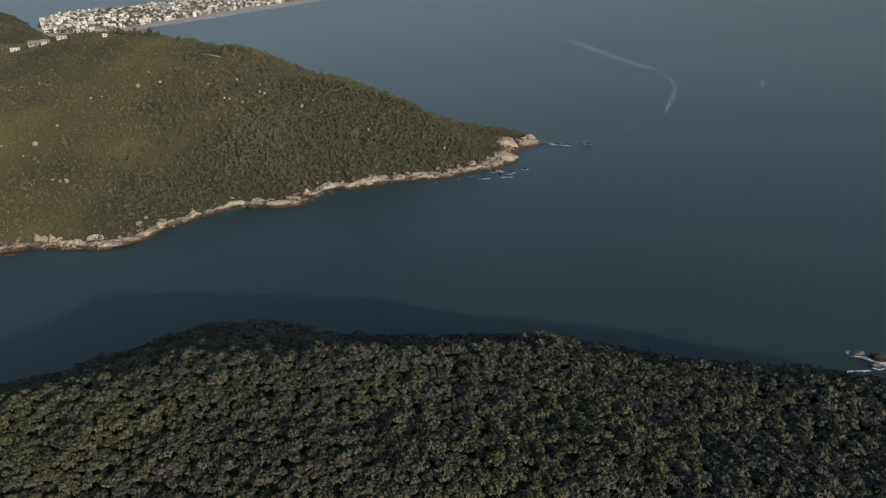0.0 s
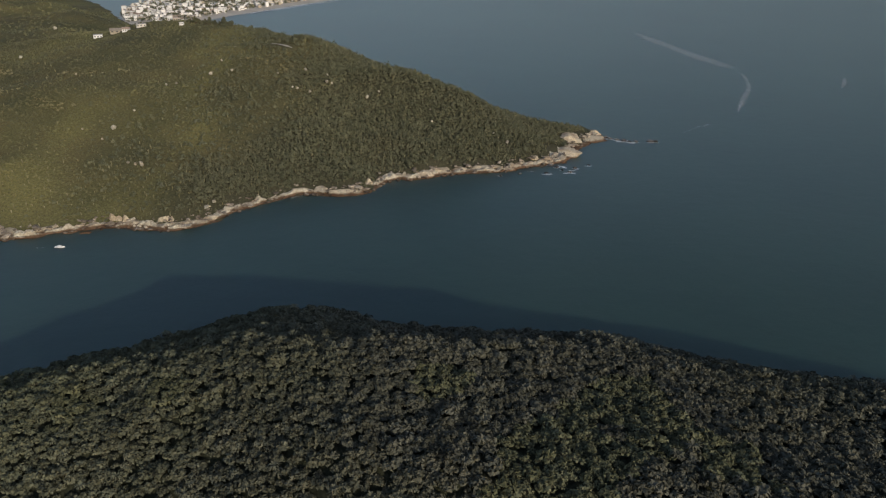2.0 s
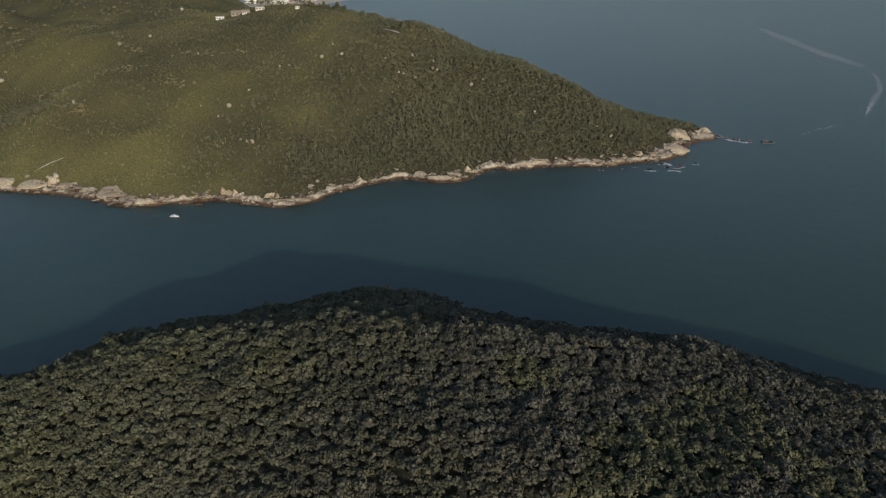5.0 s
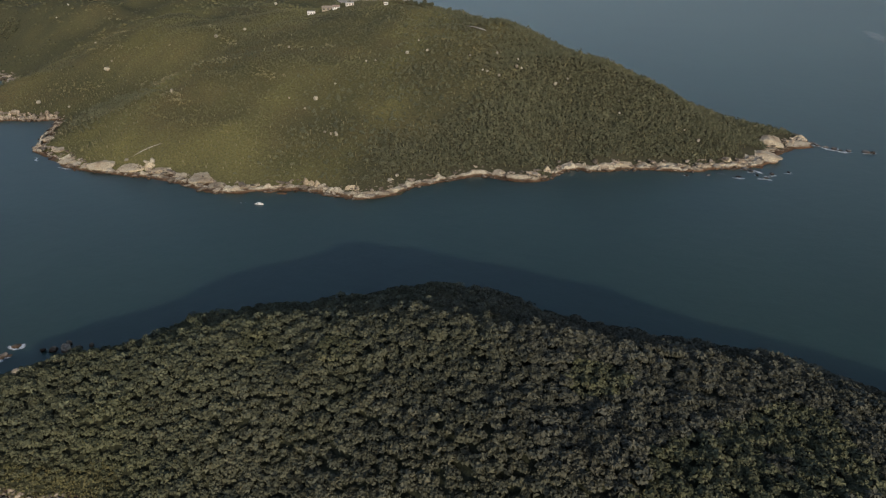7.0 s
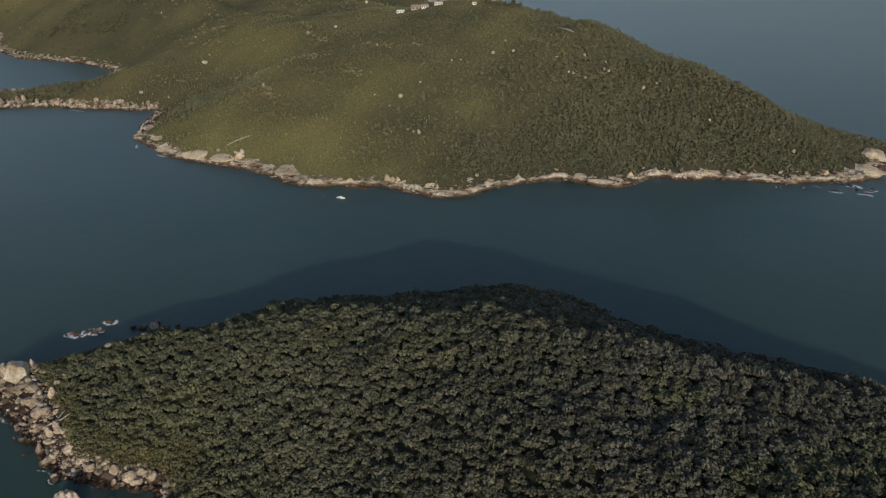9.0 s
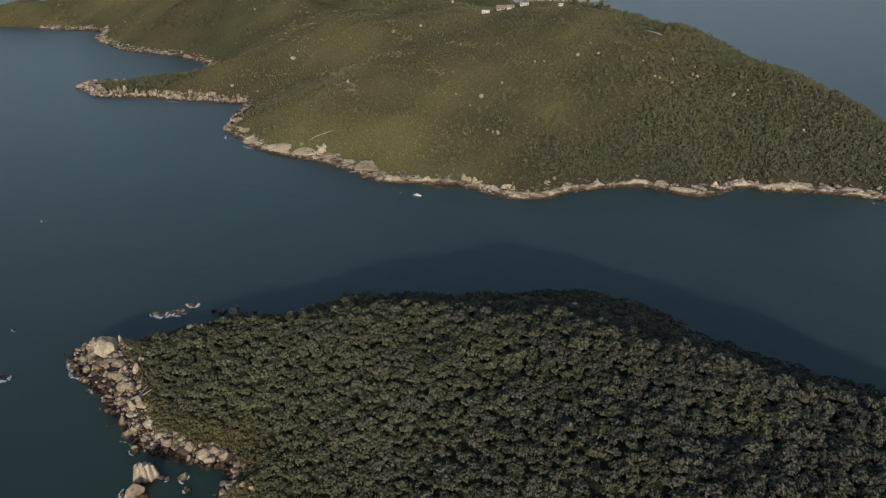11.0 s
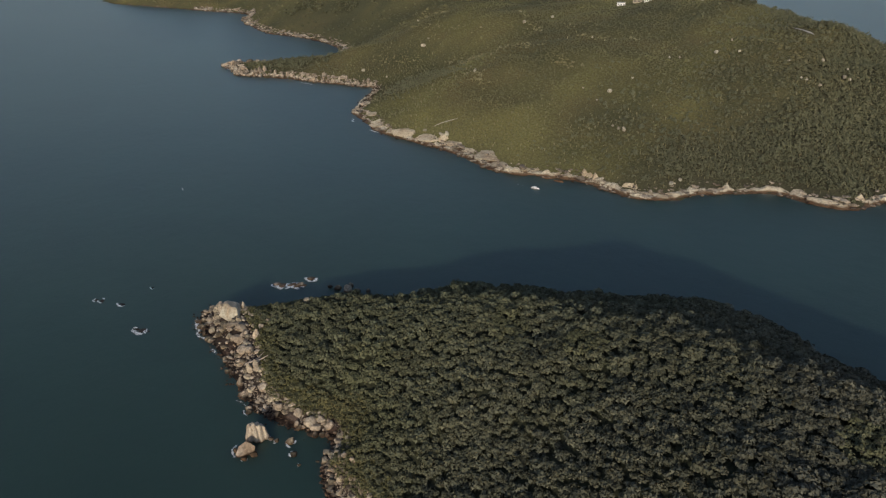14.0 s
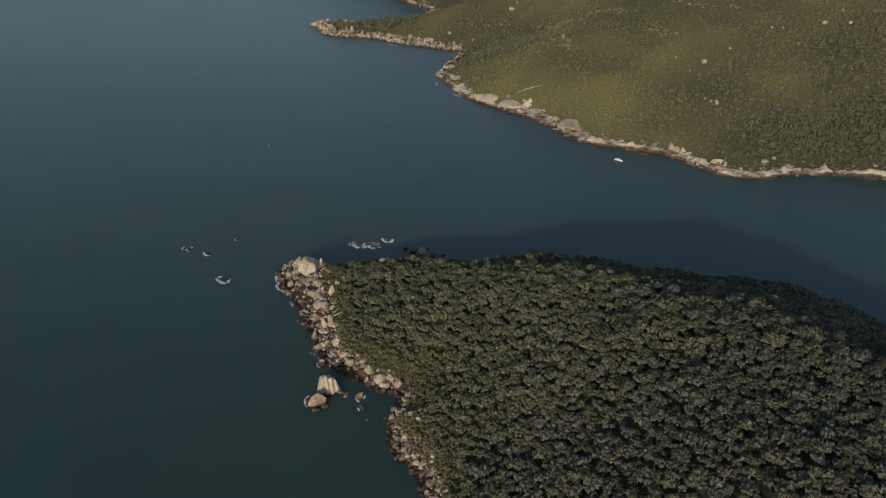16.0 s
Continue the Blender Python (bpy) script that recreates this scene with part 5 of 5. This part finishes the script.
def boat(x, y, turn):
    """A small white motor boat with a cabin."""
    b = tagged(new("motor_boat"), "small white motor boat with a low cabin on calm water", "boat")
    bm = bmesh.new()
    rings = []
    for s in np.linspace(0, 1, 9):
        beam = 1.15 * (1 - max(0, (s - 0.35) / 0.65) ** 2.2) + 0.02
        keel, rail = -0.35 + 0.5 * max(0, s - 0.6), 0.75 + 0.35 * s * s
        rings.append([bm.verts.new((-3.2 + 6.6 * s, yy * beam, zz)) for yy, zz in ((-1, rail), (-0.85, 0.1), (0, keel), (0.85, 0.1), (1, rail), (0.86, rail), (0, rail - 0.25), (-0.86, rail))])
    for a, c in zip(rings, rings[1:]):
        for k in range(8):
            bm.faces.new([a[k], a[(k + 1) % 8], c[(k + 1) % 8], c[k]])
    bm.faces.new(rings[0])
    bm.faces.new(rings[-1])
    bmesh.ops.recalc_face_normals(bm, faces=bm.faces[:])
    part("hull", bm, HULL, b)
    cabin = part("cabin", box(2.0, 1.5, 1.0, 0.5, 0, 0.7, 0.12), HULL, b)
    part("windscreen", box(0.08, 1.3, 0.5, 1.54, 0, 1.1, 0.02), PANE, cabin, "dark windscreen")
    part("canopy", box(1.6, 1.6, 0.08, -0.6, 0, 1.75, 0.03), HULL, b)
    for sy in (-0.7, 0.7):
        part("canopy_post", box(0.06, 0.06, 1.1, -1.3, sy, 0.7), DARK_PLASTIC, b)
    part("outboard_motor", box(0.45, 0.4, 1.0, -3.35, 0, 0.1, 0.1), DARK_PLASTIC, b, "black outboard motor")
    b.matrix_world = pose(x, y, 0.02, 0, 0, turn) @ Matrix.Diagonal((0.6, 0.52, 0.5, 1))
    return b


boat(-180.0, 246.5, 8)
ribbon("surf", [(-184.5, 245.8), (-188, 245.0), (-192, 244.4)], 1.6, FOAM, "short white wake behind the boat", z=0.1, step=0.6, seed=8)
buoy = tagged(new("buoy"), "small pale mooring buoy with a short mast", "buoy")
bm = bmesh.new()
bmesh.ops.create_uvsphere(bm, u_segments=12, v_segments=8, radius=0.55, matrix=Matrix.Diagonal((1, 1, 0.7, 1)))
part("float", bm, HULL, buoy)
part("mast", box(0.12, 0.12, 1.2, 0, 0, 0.3), HULL, buoy)
buoy.matrix_world = pose(-295, 132.7, 0.1) @ Matrix.Scale(0.6, 4)

# a bleached dead tree lying over the shore rocks
log = tagged(new("driftwood"), "bleached forked dead tree lying on the shore rocks", "dead tree")
for name, pts, r in (("trunk", [(-2.6, 0, 0), (-0.8, 0.2, 0.5), (1.2, -0.1, 0.9), (3.2, 0.3, 1.5)], 0.3), ("limb", [(0.4, 0.1, 0.7), (1.3, 1.0, 1.3), (2.4, 1.5, 1.9)], 0.16), ("limb", [(-0.6, 0.2, 0.5), (-0.2, -0.9, 1.0), (0.6, -1.7, 1.2)], 0.14)):
    bm = bmesh.new()
    rings = []
    for k, p in enumerate(pts):
        w = r * (1 - 0.22 * k)
        rings.append([bm.verts.new((p[0], p[1] + w * cos(a * pi / 3), p[2] + w * sin(a * pi / 3))) for a in range(6)])
    for a, b in zip(rings, rings[1:]):
        for k in range(6):
            bm.faces.new([a[k], a[(k + 1) % 6], b[(k + 1) % 6], b[k]])
    bm.faces.new(rings[0][::-1])
    bm.faces.new(rings[-1])
    part(name, bm, DEAD_WOOD, log)
log.matrix_world = pose(-148.3, 78.6, float(island_height(np.array([-148.3]), np.array([78.6]))[0][0]) + 1.3, 0, 0, 60) @ Matrix.Scale(1.1, 4)

# bare strips on the hill
for line, width, label in (([(-162, 480), (-154, 475), (-147, 469), (-141, 464)], 1.7, "bare pale sandy strip below the ridge"), ([(-270, 268), (-266, 274), (-261, 279), (-259, 281)], 0.8, "pale rock slab on the slope above the cove")):
    p, w, at = along(smooth_line(line, 6, closed=False), 1.0)
    side = np.stack([-w[:, 1], w[:, 0]], 1)
    wide = width * (0.7 + 0.4 * noise2(at, at * 0, 6, 50)) * np.minimum(1, np.minimum(at, at[-1] - at) / 6 + 0.1)
    q = p[:, None] + side[:, None] * (np.linspace(-0.5, 0.5, 4)[None] * wide[:, None])[..., None]
    h = head_height(q[..., 0], q[..., 1])[0] + 0.3 * width ** 0.5
    ids = np.arange(len(p) * 4).reshape(-1, 4)
    f = np.stack([ids[:-1, :-1], ids[1:, :-1], ids[1:, 1:], ids[:-1, 1:]], -1).reshape(-1, 4)
    tagged(new("bare_strip", mesh_from("bare_strip", np.concatenate([q, h[..., None]], -1).reshape(-1, 3), f, [SAND])), label, "bare ground", kind="structure")


# ---- the town on its sand spit ----
SPIT = smooth_line([(-545, 985), (-585, 1060), (-612, 1180), (-545, 1300), (-470, 1471), (-350, 1760), (-150, 2150), (-60, 2150), (-150, 1790), (-245, 1450), (-338, 1216), (-392, 1070), (-428, 965), (-500, 930)], 5)


def spit_height(x, y):
    d = inside_by(x, y, SPIT) + 2 * noise2(x, y, 30, 60)
    return np.where(d < 0, np.maximum(d * 0.2, -4), np.minimum(d * 0.07, 2.6)), d


tagged(new("sand_spit", land_mesh("sand_spit", spit_height, -640, -40, 920, 2180, 10.0, SAND)), "pale sand spit with a curved beach", "beach", kind="structure")
ribbon("surf", [(-425, 955), (-390, 1060), (-335, 1216), (-240, 1455), (-146, 1780)], 14, SPRAY, "white surf line along the beach", z=0.1, step=4.0, seed=70)
ribbon("surf", [(-382, 1060), (-326, 1210), (-230, 1455)], 8, SPRAY, "white surf line along the beach", z=0.1, step=4.0, seed=72)
KINDS = []
for k, (sx, sy, sz, rise, wall, roof, text) in enumerate(((11, 9, 3.4, 2.2, 0, 0, "white house with a tiled roof in the town"), (13, 9, 6.2, 0, 0, 2, "white two-storey flat-roofed house in the town"),
                                                          (9, 8, 3.2, 2.0, 1, 3, "cream house with a brown roof in the town"), (12, 10, 6.4, 2.4, 1, 0, "cream two-storey house with a tiled roof in the town"),
                                                          (15, 11, 9.0, 0, 0, 1, "white three-storey apartment block in the town"), (10, 8, 3.2, 1.8, 2, 1, "grey house with a grey roof in the town"),
                                                          (12, 9, 5.8, 0, 3, 2, "ochre two-storey house in the town"))):
    KINDS.append(house(sx * 0.43, sy * 0.43, sz * 0.6, rise * 0.5, PALE_WALL[wall], ROOFS[roof], text, 2))
    KINDS[-1]["group"] = "houses of the town"
spots, crowd = [], []
fresh = list(KINDS)
# the last row of gardens behind the beach
EDGE_X, EDGE_Y = (-455, -446, -426, -390, -342, -283, -160), (900, 941, 1046, 1142, 1266, 1407, 1760)
for x, y in zip(*scatter(rng, -615, -150, 955, 1760, 7.4, 0.45)):
    d = float(inside_by(np.array([x]), np.array([y]), SPIT)[0])
    if d < 7 or x > np.interp(y, EDGE_Y, EDGE_X) or rng.uniform() < 0.38 + 0.4 * float(noise2(np.array([x]), np.array([y]), 35, 61)[0]):
        continue
    spots.append((hypot(x, y), x, y))
for n, (_, x, y) in enumerate(sorted(spots)):
    m = pose(x, y, 2.0, 0, 0, 22 + dice.choice((0, 90, 180)) + dice.uniform(-25, 25)) @ Matrix.Diagonal((dice.uniform(0.65, 1.2), dice.uniform(0.65, 1.2), dice.uniform(0.7, 1.25), 1))
    if fresh:
        fresh.pop().matrix_world = m
    elif n < 290:
        copy_thing(dice.choice(KINDS), m)
    else:
        crowd.append(m)
# the rows of houses farther out, too small to pick apart
bm = bmesh.new()
for m in crowd:
    s = dice.uniform(0.8, 1.3)
    bmesh.ops.create_cube(bm, size=1.0, matrix=m @ Matrix.Translation((0, 0, 2.0)) @ Matrix.Diagonal((4.6 * s, 3.8, dice.choice((2.5, 3, 4, 5, 7)), 1)))
me = bpy.data.meshes.new("far_houses")
bm.to_mesh(me)
bm.free()
for w in PALE_WALL:
    me.materials.append(w)
me.polygons.foreach_set("material_index", np.repeat([dice.choice((0, 0, 1, 1, 2, 2, 3)) for _ in crowd], 6).astype(np.int32))
tagged(new("far_houses", me), "closely packed pale houses at the far end of the town", "houses", kind="stuff")
x, y = scatter(rng, -610, -190, 950, 1700, 6.6)
z, d = spit_height(x, y)
ok = (d > 6) & (x < np.interp(y, EDGE_Y, EDGE_X)) & (rng.uniform(size=len(x)) < 0.85)
x, y, z = x[ok], y[ok], z[ok]
size = np.clip(rng.lognormal(0.95, 0.35, len(x)), 1.0, 4.5)
tagged(new("town_trees", plant("town_trees", np.stack([x, y, z], 1), size, size * 0.2, BUSHES, None, [WOODS], rng, 0.2)), "dark green garden trees between the town's houses", "trees", kind="stuff")
